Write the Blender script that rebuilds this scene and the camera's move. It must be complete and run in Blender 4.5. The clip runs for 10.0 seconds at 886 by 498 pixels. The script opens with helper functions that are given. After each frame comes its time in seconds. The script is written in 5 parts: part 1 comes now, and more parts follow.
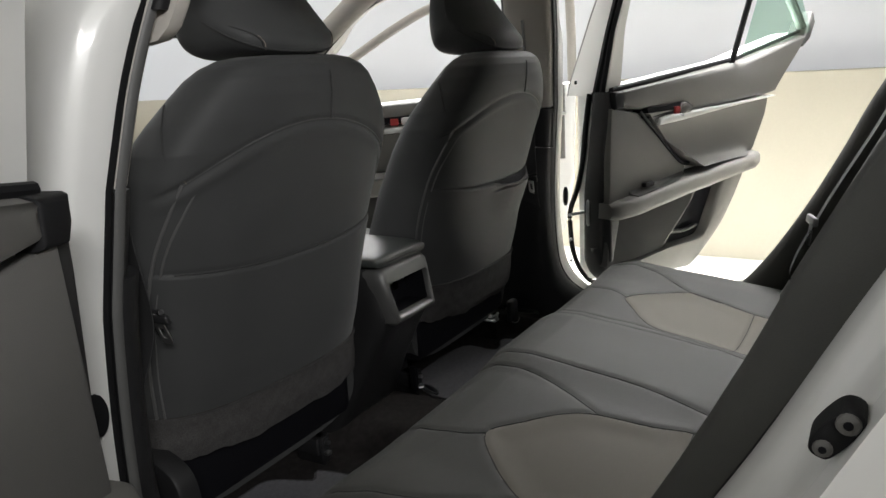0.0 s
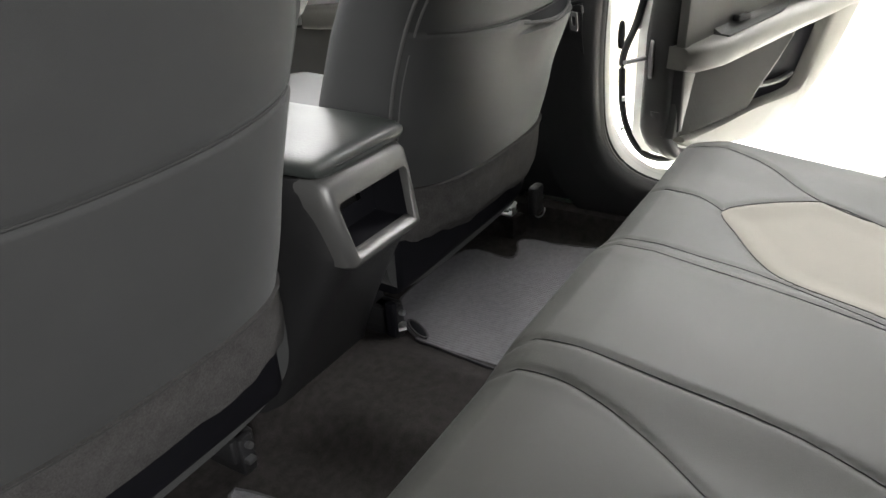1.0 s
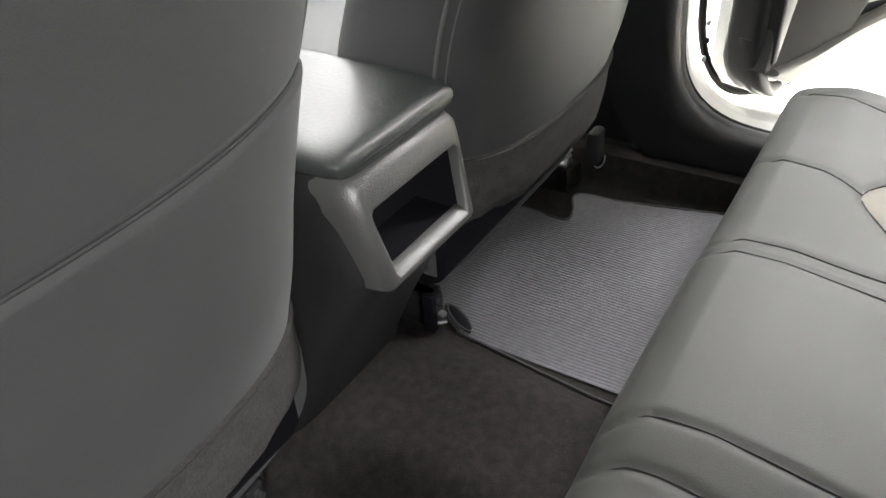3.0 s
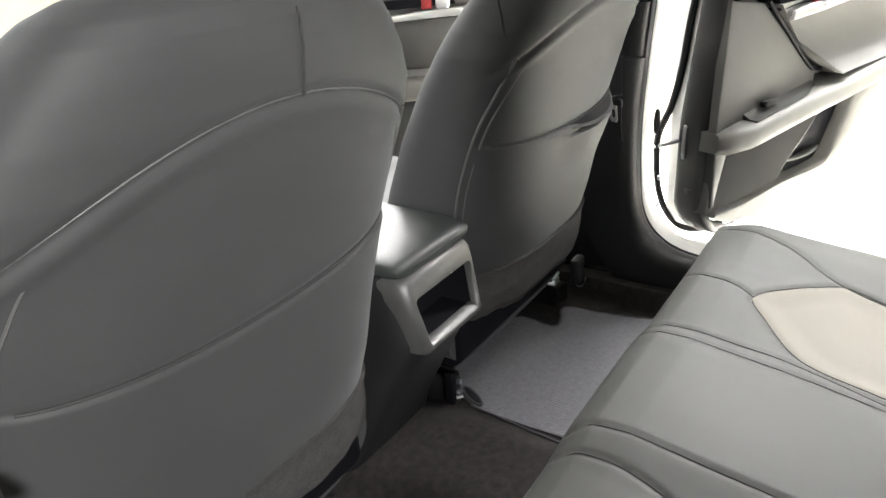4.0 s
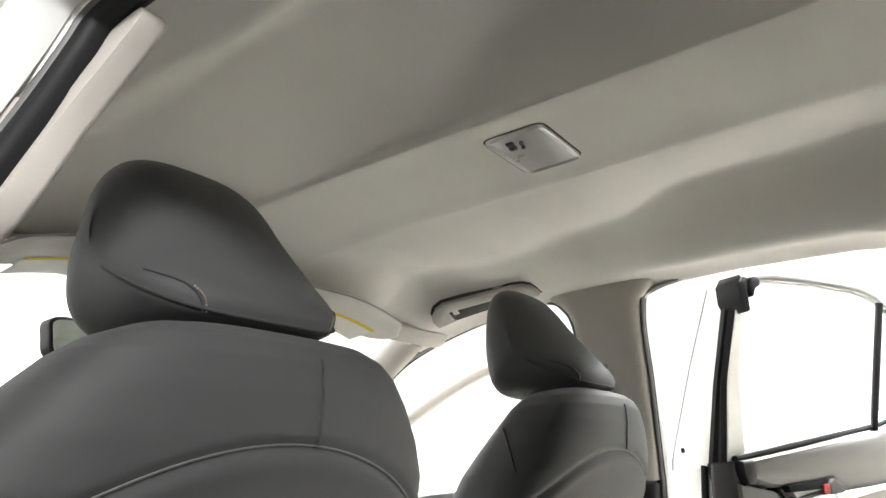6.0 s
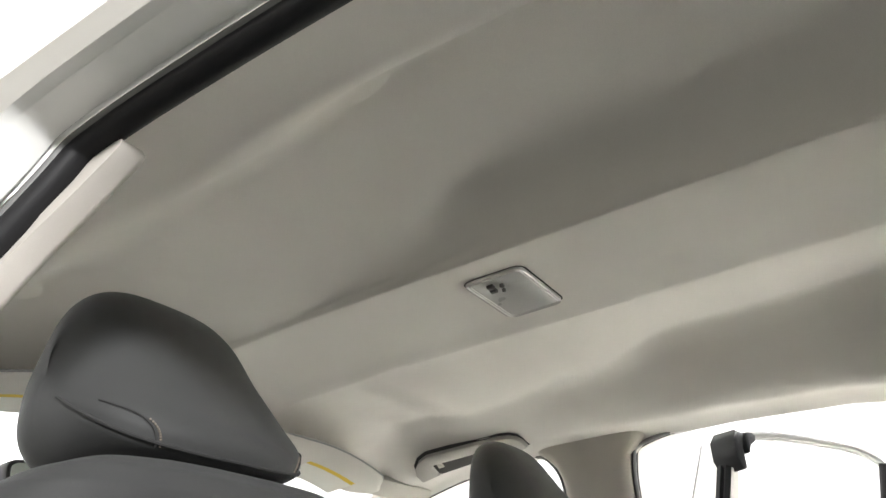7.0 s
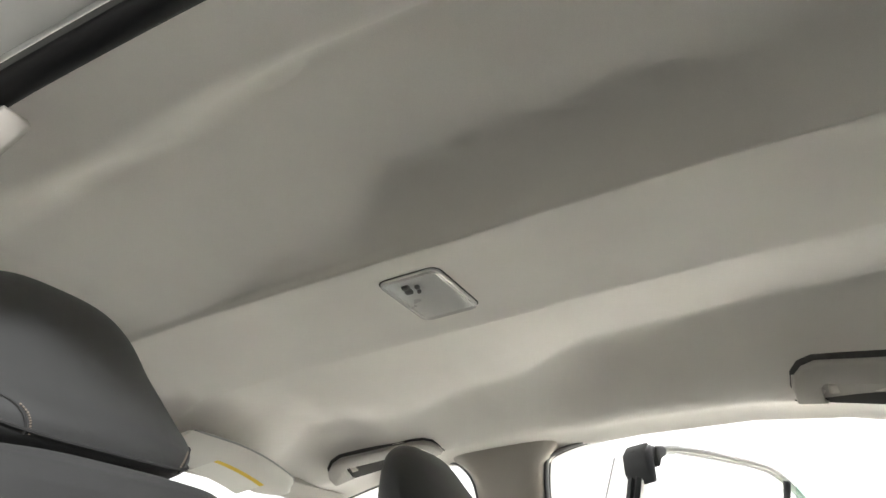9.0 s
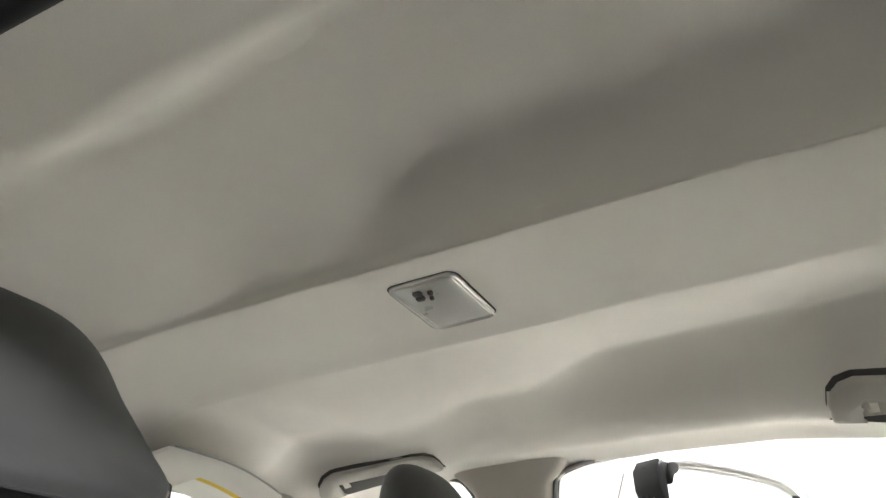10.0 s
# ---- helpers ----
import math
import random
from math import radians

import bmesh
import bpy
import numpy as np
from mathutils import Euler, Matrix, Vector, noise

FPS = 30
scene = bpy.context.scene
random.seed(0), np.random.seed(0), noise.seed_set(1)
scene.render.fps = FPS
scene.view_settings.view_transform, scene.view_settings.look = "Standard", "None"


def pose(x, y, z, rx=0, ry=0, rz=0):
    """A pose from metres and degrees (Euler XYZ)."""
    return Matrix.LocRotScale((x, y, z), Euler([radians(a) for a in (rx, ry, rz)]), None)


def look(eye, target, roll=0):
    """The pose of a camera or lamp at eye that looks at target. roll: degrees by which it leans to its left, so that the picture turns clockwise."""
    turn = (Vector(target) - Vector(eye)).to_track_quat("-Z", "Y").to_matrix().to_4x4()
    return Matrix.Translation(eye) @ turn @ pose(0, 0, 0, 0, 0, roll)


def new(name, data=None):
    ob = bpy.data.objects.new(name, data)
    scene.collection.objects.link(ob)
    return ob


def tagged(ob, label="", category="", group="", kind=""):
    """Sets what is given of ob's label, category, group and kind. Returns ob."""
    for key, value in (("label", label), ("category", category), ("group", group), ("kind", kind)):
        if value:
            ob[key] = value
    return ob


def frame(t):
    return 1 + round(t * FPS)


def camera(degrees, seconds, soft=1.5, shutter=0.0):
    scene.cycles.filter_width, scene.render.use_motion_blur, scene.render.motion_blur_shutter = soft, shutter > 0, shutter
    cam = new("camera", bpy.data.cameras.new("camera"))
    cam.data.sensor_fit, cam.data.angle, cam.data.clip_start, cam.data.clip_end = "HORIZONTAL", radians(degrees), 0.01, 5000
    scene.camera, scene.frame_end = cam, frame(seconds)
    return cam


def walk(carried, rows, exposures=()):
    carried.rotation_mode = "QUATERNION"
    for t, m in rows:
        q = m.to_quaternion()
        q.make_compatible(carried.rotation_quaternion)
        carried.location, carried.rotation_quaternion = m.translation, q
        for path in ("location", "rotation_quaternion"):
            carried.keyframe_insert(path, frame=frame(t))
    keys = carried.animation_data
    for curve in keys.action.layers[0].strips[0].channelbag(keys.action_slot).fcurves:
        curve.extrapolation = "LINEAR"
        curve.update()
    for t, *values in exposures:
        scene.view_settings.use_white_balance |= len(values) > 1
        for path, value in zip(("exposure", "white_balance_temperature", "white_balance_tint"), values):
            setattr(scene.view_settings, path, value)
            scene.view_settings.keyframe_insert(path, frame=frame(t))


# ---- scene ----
cam = camera(61.3, 10.0)
PATH = [
    (0, (-1.283, -0.841, 1.026), (0.385, 0.160, 0.559), -3.4),
    (0.5, (-0.990, -0.680, 0.991), (0.618, 0.307, 0.328), -3.2),
    (1, (-0.708, -0.530, 0.962), (0.793, 0.424, 0.048), -3.2),
    (1.5, (-0.491, -0.367, 0.931), (0.907, 0.550, -0.168), -3.8),
    (2, (-0.415, -0.314, 0.910), (0.926, 0.581, -0.274), -3.3),
    (2.2, (-0.414, -0.311, 0.909), (0.917, 0.583, -0.286), -3.5),
    (3.3, (-0.591, -0.400, 1.000), (0.781, 0.539, -0.112), -3.9),
    (3.5, (-0.667, -0.452, 1.035), (0.731, 0.515, -0.018), -3.9),
    (4, (-0.804, -0.533, 1.102), (0.694, 0.493, 0.263), -3.8),
    (4.5, (-0.822, -0.551, 1.032), (0.777, 0.525, 0.501), -3.7),
    (5, (-0.843, -0.559, 0.944), (0.820, 0.542, 0.797), -3.9),
    (5.5, (-0.858, -0.532, 0.937), (0.814, 0.538, 1.183), -4.0),
    (6, (-0.839, -0.542, 0.917), (0.767, 0.479, 1.532), -4.2),
    (6.2, (-0.833, -0.549, 0.917), (0.740, 0.439, 1.658), -4.2),
    (7.3, (-0.810, -0.553, 0.898), (0.668, 0.334, 1.911), -3.6),
    (7.5, (-0.807, -0.555, 0.897), (0.676, 0.321, 1.912), -3.6),
    (8, (-0.803, -0.562, 0.898), (0.700, 0.283, 1.911), -3.2),
    (8.5, (-0.797, -0.573, 0.897), (0.728, 0.238, 1.905), -3.0),
    (9, (-0.788, -0.571, 0.898), (0.767, 0.189, 1.898), -3.3),
    (9.5, (-0.757, -0.560, 0.893), (0.828, 0.167, 1.873), -3.2),
    (10, (-0.724, -0.496, 0.956), (0.855, 0.223, 1.952), -3.3),
]
EXPOSURES = [(0.0, -0.50), (0.2, -0.15), (0.5, 0.35), (1.0, 0.8), (1.5, 1.05), (2.0, 1.15), (3.5, 1.2), (4.0, 1.22), (4.5, 1.1), (5.0, 1.04), (5.5, 0.83), (6.0, 0.87), (7.5, 1.03), (10.0, 1.03)]
walk(cam, [(t, look(eye, target, roll)) for t, eye, target, roll in PATH], EXPOSURES)

# ---------------------------------------------------------------- light
world = bpy.data.worlds.new("world")
scene.world = world
world.use_nodes = True
world.node_tree.nodes["Background"].inputs[0].default_value = (0.9, 0.95, 1.0, 1)
world.node_tree.nodes["Background"].inputs[1].default_value = 0.06


def area_lamp(name, m, sx, sy, power, colour, spread=180):
    lamp = bpy.data.lights.new(name, "AREA")
    lamp.shape, lamp.size, lamp.size_y, lamp.energy, lamp.color = "RECTANGLE", sx, sy, power, colour
    lamp.spread = radians(spread)
    ob = new(name, lamp)
    ob.matrix_world = m
    return tagged(ob, "unseen area lamp added to light the car", "studio light")


# Unseen lamps, added and aimed to brighten chosen parts of the car.
area_lamp("added_lamp", look((2.60, 0.6, 2.30), (0.6, 0.3, 0.8)), 4.0, 1.5, 120, (1.0, 0.99, 0.985), 100)
area_lamp("added_lamp", pose(1.80, 0.5, 3.1, 0, 0, 0), 0.5, 3.8, 190, (1.0, 0.99, 0.985), 36)
area_lamp("added_lamp", pose(0.2, 3.0, 3.1, -20, 0, 0), 3.5, 1.6, 36, (1.0, 0.99, 0.985))
area_lamp("added_lamp", look((2.35, -0.75, 2.75), (0.2, -0.15, 0.3)), 0.9, 1.1, 6, (1.0, 0.99, 0.985), 60)
area_lamp("added_lamp", look((-2.7, 1.9, 1.9), (-0.3, 0.3, 1.0)), 1.6, 1.4, 10, (1.0, 0.99, 0.985), 100)
area_lamp("added_lamp", look((-2.7, -2.9, 2.45), (-0.62, -0.10, 1.06)), 1.2, 0.5, 5.6, (1.0, 0.99, 0.985), 34)


# ---------------------------------------------------------------- materials
def material(name, colour, rough=0.6, metal=0.0, spec=0.5, mottle=0.12, mottle_scale=9.0, grain_scale=900.0, grain=0.08, bump=0.0006, coat=0.0, emit=0.0, emit_colour=(1, 1, 1), weave=0.0, stain=0.0, sheen=0.0):
    m = bpy.data.materials.new(name)
    m.use_nodes = True
    n, l = m.node_tree.nodes, m.node_tree.links
    b = n["Principled BSDF"]
    b.inputs["Metallic"].default_value = metal
    b.inputs["Specular IOR Level"].default_value = spec
    b.inputs["Coat Weight"].default_value = coat
    b.inputs["Sheen Weight"].default_value = sheen
    b.inputs["Sheen Roughness"].default_value = 0.45
    co = n.new("ShaderNodeTexCoord")
    big = n.new("ShaderNodeTexNoise")
    big.inputs["Scale"].default_value, big.inputs["Detail"].default_value = mottle_scale, 4
    fine = n.new("ShaderNodeTexNoise")
    fine.inputs["Scale"].default_value, fine.inputs["Detail"].default_value = grain_scale, 2
    l.new(co.outputs["Object"], big.inputs["Vector"])
    l.new(co.outputs["Object"], fine.inputs["Vector"])
    add = n.new("ShaderNodeMath")
    add.operation = "MULTIPLY_ADD"
    l.new(big.outputs["Fac"], add.inputs[0])
    add.inputs[1].default_value = mottle * 2
    add.inputs[2].default_value = 1 - mottle
    add2 = n.new("ShaderNodeMath")
    add2.operation = "MULTIPLY_ADD"
    l.new(fine.outputs["Fac"], add2.inputs[0])
    add2.inputs[1].default_value = grain * 2
    add2.inputs[2].default_value = 1 - grain
    mul = n.new("ShaderNodeMath")
    mul.operation = "MULTIPLY"
    l.new(add.outputs[0], mul.inputs[0])
    l.new(add2.outputs[0], mul.inputs[1])
    last = mul.outputs[0]
    if stain:
        st = n.new("ShaderNodeTexNoise")
        st.inputs["Scale"].default_value, st.inputs["Detail"].default_value = 5.0, 5
        l.new(co.outputs["Object"], st.inputs["Vector"])
        ramp = n.new("ShaderNodeMapRange")
        ramp.inputs[1].default_value, ramp.inputs[2].default_value = 0.6, 0.75
        ramp.inputs[3].default_value, ramp.inputs[4].default_value = 1.0, 1.0 - stain
        l.new(st.outputs["Fac"], ramp.inputs[0])
        m2 = n.new("ShaderNodeMath")
        m2.operation = "MULTIPLY"
        l.new(last, m2.inputs[0])
        l.new(ramp.outputs[0], m2.inputs[1])
        last = m2.outputs[0]
    mix = n.new("ShaderNodeVectorMath")
    mix.operation = "SCALE"
    mix.inputs[0].default_value = colour
    l.new(last, mix.inputs["Scale"])
    l.new(mix.outputs[0], b.inputs["Base Color"])
    ro = n.new("ShaderNodeMath")
    ro.operation = "MULTIPLY_ADD"
    l.new(big.outputs["Fac"], ro.inputs[0])
    ro.inputs[1].default_value, ro.inputs[2].default_value = 0.16, rough - 0.08
    l.new(ro.outputs[0], b.inputs["Roughness"])
    if bump:
        bp = n.new("ShaderNodeBump")
        bp.inputs["Strength"].default_value, bp.inputs["Distance"].default_value = 0.7, bump
        height = fine.outputs["Fac"]
        if weave:
            wv = n.new("ShaderNodeTexWave")
            wv.bands_direction = "DIAGONAL"
            wv.inputs["Scale"].default_value, wv.inputs["Distortion"].default_value = weave, 1.5
            l.new(co.outputs["Object"], wv.inputs["Vector"])
            ad = n.new("ShaderNodeMath")
            l.new(wv.outputs["Fac"], ad.inputs[0])
            l.new(fine.outputs["Fac"], ad.inputs[1])
            height = ad.outputs[0]
        l.new(height, bp.inputs["Height"])
        l.new(bp.outputs[0], b.inputs["Normal"])
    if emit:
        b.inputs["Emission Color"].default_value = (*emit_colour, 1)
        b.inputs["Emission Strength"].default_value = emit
    return m


M_SEAT = material("charcoal_fabric", (0.051, 0.0522, 0.0522), 0.55, mottle=0.14, grain_scale=1400, grain=0.15, bump=0.0004, spec=0.18, sheen=0.10)
M_BENCH = material("grey_upholstery", (0.056, 0.0565, 0.0515), 0.58, mottle=0.10, grain_scale=1200, grain=0.12, bump=0.0004, spec=0.25, sheen=0.04)
M_INSERT = material("taupe_insert_fabric", (0.205, 0.192, 0.166), 0.75, mottle=0.10, mottle_scale=6, grain_scale=1100, grain=0.22, bump=0.0006, spec=0.25)
M_SKIRT = material("black_felt_skirt", (0.062, 0.060, 0.059), 0.95, mottle=0.35, mottle_scale=55, grain_scale=420, grain=0.45, bump=0.0016, spec=0.1)
M_BOLSTER = material("charcoal_bolster_cloth", (0.075, 0.075, 0.070), 0.7, mottle=0.10, grain_scale=1200, grain=0.15, bump=0.0004, spec=0.3)
M_SEAM = material("seam_thread", (0.030, 0.030, 0.030), 0.8, mottle=0.1, bump=0)
M_PIPING = material("grey_piping", (0.095, 0.095, 0.093), 0.5, mottle=0.1, bump=0)
M_STITCH = material("light_stitching", (0.26, 0.22, 0.18), 0.8, mottle=0.1, bump=0)
M_LINER = material("headliner_cloth", (0.70, 0.675, 0.640), 0.95, mottle=0.05, mottle_scale=7, grain_scale=1300, grain=0.10, bump=0.0006, spec=0.1, stain=0.06)
M_TRIMLIGHT = material("light_grey_pillar_trim", (0.50, 0.472, 0.432), 0.7, mottle=0.04, grain_scale=1500, grain=0.05, bump=0.0003, spec=0.3)
M_HANDLE = material("grey_handle_plastic", (0.43, 0.412, 0.385), 0.55, mottle=0.04, grain_scale=1500, grain=0.05, bump=0.0003, spec=0.4)
M_COVER = material("charcoal_rubber_cover", (0.030, 0.029, 0.030), 0.5, mottle=0.12, grain_scale=900, grain=0.08, bump=0.0003, spec=0.3)
# Dark colour for the painted shadow gap at the handles and the lamp's outline.
M_GAP = material("dark_gap_fill", (0.070, 0.068, 0.066), 0.8, mottle=0.1, bump=0, spec=0.1)
M_BLACK = material("black_trim_plastic", (0.016, 0.016, 0.017), 0.42, spec=0.45, mottle=0.12, grain_scale=1300, grain=0.12, bump=0.0004)
M_RUBBER = material("black_rubber_seal", (0.012, 0.012, 0.013), 0.55, mottle=0.15, bump=0.0002, spec=0.18)
M_WHITE = material("white_car_paint", (0.80, 0.80, 0.78), 0.30, mottle=0.02, mottle_scale=3, grain=0.01, bump=0, coat=0.6)
M_DOOR = material("grey_door_trim_vinyl", (0.128, 0.125, 0.118), 0.55, mottle=0.05, grain_scale=1000, grain=0.08, bump=0.0005, spec=0.35)
M_DOORDARK = material("dark_door_panel", (0.075, 0.074, 0.072), 0.6, mottle=0.08, grain_scale=900, grain=0.15, bump=0.0006, spec=0.3)
M_ARM = material("pale_armrest_vinyl", (0.175, 0.170, 0.160), 0.5, mottle=0.05, grain_scale=900, grain=0.07, bump=0.0005, spec=0.4)
M_SILVER = material("satin_silver_plastic", (0.72, 0.72, 0.71), 0.3, metal=0.55, mottle=0.03, grain=0.02, bump=0)
M_STEEL = material("zinc_steel", (0.55, 0.55, 0.56), 0.35, metal=1.0, mottle=0.2, mottle_scale=40, grain=0.05, bump=0.0002)
M_RED = material("red_button", (0.62, 0.03, 0.03), 0.35, mottle=0.04, bump=0, spec=0.6)
M_LOCKRED = material("dull_red_marker", (0.28, 0.025, 0.025), 0.5, mottle=0.04, bump=0, spec=0.4)
M_CONSOLE = material("black_console_plastic", (0.014, 0.014, 0.0145), 0.40, mottle=0.12, grain_scale=700, grain=0.10, bump=0.0007, spec=0.55)
M_LID = material("black_leatherette", (0.030, 0.034, 0.032), 0.44, mottle=0.10, grain_scale=260, grain=0.12, bump=0.00035, spec=0.7)
M_BEZEL = material("graphite_bezel", (0.105, 0.105, 0.102), 0.42, metal=0.4, mottle=0.06, grain_scale=620, grain=0.10, bump=0.0006, spec=0.9)
# Near-black used in the tray, and to paint shade in pockets and recesses.
M_VOID = material("near_black_fill", (0.007, 0.007, 0.009), 0.6, mottle=0.1, bump=0, spec=0.12)
M_CARPET = material("black_carpet", (0.034, 0.031, 0.030), 0.97, mottle=0.5, mottle_scale=70, grain_scale=900, grain=0.6, bump=0.002, spec=0.05)
M_MAT = material("grey_ribbed_mat", (0.180, 0.178, 0.190), 0.95, mottle=0.25, mottle_scale=90, grain_scale=700, grain=0.45, bump=0.002, spec=0.08)
M_MATEDGE = material("mat_edge_thread", (0.075, 0.074, 0.078), 0.9, mottle=0.2, mottle_scale=200, bump=0.001)
M_BELT = material("black_seat_belt_webbing", (0.022, 0.022, 0.023), 0.6, mottle=0.1, grain_scale=1500, grain=0.2, bump=0.0006)
M_LENS = material("clear_lamp_lens", (0.37, 0.37, 0.365), 0.30, mottle=0.05, mottle_scale=40, grain_scale=500, grain=0.06, bump=0.0003, coat=0.15)
M_LENSRIM = material("clear_lens_rim", (0.66, 0.65, 0.63), 0.16, metal=0.25, mottle=0.03, bump=0, coat=0.8)
M_LABEL = material("white_label", (0.78, 0.77, 0.72), 0.6, mottle=0.03, bump=0)
M_YELLOW = material("yellow_label_strip", (0.72, 0.52, 0.05), 0.6, mottle=0.03, bump=0)
M_GREYTAB = material("grey_print", (0.30, 0.30, 0.30), 0.6, mottle=0.05, bump=0)
M_FLOOR = material("cream_studio_floor", (0.66, 0.642, 0.580), 0.45, mottle=0.05, mottle_scale=1.2, grain_scale=60, grain=0.03, bump=0.0005)
M_DADO = material("cream_studio_panel", (0.56, 0.532, 0.448), 0.7, mottle=0.04, mottle_scale=1.5, grain_scale=90, grain=0.03, bump=0.0004)
# Emission is added to these walls and the ceiling in place of lamplight.
M_EASTWALL = material("white_wall_glow_added", (0.40, 0.407, 0.42), 0.9, mottle=0.03, mottle_scale=0.8, bump=0, emit=0.45, emit_colour=(0.93, 0.96, 1.0))
M_NORTHWALL = material("front_wall_glow_added", (0.80, 0.81, 0.83), 0.9, mottle=0.03, mottle_scale=0.8, bump=0, emit=0.95, emit_colour=(0.93, 0.96, 1.0))
M_SOUTHWALL = material("grey_back_wall_glow_added", (0.25, 0.25, 0.255), 0.9, mottle=0.03, mottle_scale=0.8, bump=0, emit=0.20, emit_colour=(0.95, 0.97, 1.0))
M_CEILING = material("ceiling_glow_added", (0.80, 0.79, 0.76), 0.9, mottle=0.03, mottle_scale=0.8, bump=0, emit=0.13, emit_colour=(0.97, 0.985, 1.0))
# West wall is unseen and kept dark to hold back light from the left.
M_WESTWALL = material("darkened_side_wall", (0.17, 0.17, 0.175), 0.9, mottle=0.05, mottle_scale=0.8, bump=0)
# Dark glass for an unseen rear pane that dims light from behind.
M_DARKPANE = bpy.data.materials.new("dark_pane_added")
M_DARKPANE.use_nodes = True
pg = M_DARKPANE.node_tree
pg.nodes.remove(pg.nodes["Principled BSDF"])
pt, pr, px = pg.nodes.new("ShaderNodeBsdfTransparent"), pg.nodes.new("ShaderNodeBsdfGlossy"), pg.nodes.new("ShaderNodeMixShader")
pt.inputs[0].default_value, pr.inputs["Roughness"].default_value, px.inputs[0].default_value = (0.20, 0.23, 0.22, 1), 0.02, 0.06
pg.links.new(pt.outputs[0], px.inputs[1])
pg.links.new(pr.outputs[0], px.inputs[2])
pg.links.new(px.outputs[0], pg.nodes["Material Output"].inputs[0])
M_MIRROR = bpy.data.materials.new("mirror_glass")
M_MIRROR.use_nodes = True
M_MIRROR.node_tree.nodes["Principled BSDF"].inputs["Base Color"].default_value = (0.80, 0.90, 0.86, 1)
M_MIRROR.node_tree.nodes["Principled BSDF"].inputs["Metallic"].default_value = 1.0
M_MIRROR.node_tree.nodes["Principled BSDF"].inputs["Roughness"].default_value = 0.02
M_GLASS = bpy.data.materials.new("tinted_glass")
M_GLASS.use_nodes = True
g = M_GLASS.node_tree
g.nodes.remove(g.nodes["Principled BSDF"])
gt, gg, gm = g.nodes.new("ShaderNodeBsdfTransparent"), g.nodes.new("ShaderNodeBsdfGlossy"), g.nodes.new("ShaderNodeMixShader")
gt.inputs[0].default_value, gg.inputs["Roughness"].default_value, gm.inputs[0].default_value = (0.74, 0.86, 0.80, 1), 0.02, 0.06
g.links.new(gt.outputs[0], gm.inputs[1])
g.links.new(gg.outputs[0], gm.inputs[2])
g.links.new(gm.outputs[0], g.nodes["Material Output"].inputs[0])


# ---------------------------------------------------------------- mesh helpers
def thing(name, base, label, category, group="", kind=""):
    """An empty at a thing's base, to parent its parts."""
    ob = new(name)
    ob.empty_display_size = 0.05
    ob.location = base
    return tagged(ob, label, category, group, kind)


def part(name, geo, mat, parent=None, label="", smooth=True, category="", kind=""):
    """Links (verts, faces), in world places, as one mesh under a thing or a part."""
    verts, faces = geo
    me = bpy.data.meshes.new(name)
    me.from_pydata([tuple(map(float, v)) for v in verts], [], [tuple(map(int, f)) for f in faces])
    bm = bmesh.new()
    bm.from_mesh(me)
    bmesh.ops.recalc_face_normals(bm, faces=bm.faces)
    bm.to_mesh(me)
    bm.free()
    me.materials.append(mat)
    if smooth:
        me.polygons.foreach_set("use_smooth", [True] * len(me.polygons))
        me.set_sharp_from_angle(angle=radians(42))
    ob = new(name, me)
    if parent is not None:
        ob.parent = parent
        if parent.type == "EMPTY":
            ob.matrix_parent_inverse = Matrix.Translation(-Vector(parent.location))
    return tagged(ob, label, category, "", kind)


def join(*geos):
    verts, faces = [], []
    for v, f in geos:
        k = len(verts)
        verts += list(v)
        faces += [[i + k for i in q] for q in f]
    return verts, faces


def loft(rings, caps=True):
    """Closed rings of equal count, skinned one to the next."""
    r = np.array(rings, float)
    m, k = r.shape[:2]
    verts = r.reshape(-1, 3).tolist()
    faces = [[i * k + j, i * k + (j + 1) % k, (i + 1) * k + (j + 1) % k, (i + 1) * k + j] for i in range(m - 1) for j in range(k)]
    if caps:
        for i in (0, m - 1):
            c = len(verts)
            verts.append(r[i].mean(0).tolist())
            faces += [[i * k + j, i * k + (j + 1) % k, c] for j in range(k)]
    return verts, faces


def sheet(p):
    """An open grid of points."""
    p = np.array(p, float)
    m, k = p.shape[:2]
    return p.reshape(-1, 3).tolist(), [[i * k + j, i * k + j + 1, (i + 1) * k + j + 1, (i + 1) * k + j] for i in range(m - 1) for j in range(k - 1)]


def smooth_path(points, per=6, closed=False):
    """A Catmull-Rom curve through the points."""
    p = np.array(points, float)
    n = len(p)
    out = []
    for i in range(n if closed else n - 1):
        if closed:
            a, b, c, d = p[(i - 1) % n], p[i], p[(i + 1) % n], p[(i + 2) % n]
        else:
            a, b, c, d = p[max(i - 1, 0)], p[i], p[i + 1], p[min(i + 2, n - 1)]
        for s in np.linspace(0, 1, per, endpoint=False):
            out.append(0.5 * (2 * b + (c - a) * s + (2 * a - 5 * b + 4 * c - d) * s * s + (3 * b - a - 3 * c + d) * s ** 3))
    if not closed:
        out.append(p[-1])
    return np.array(out)


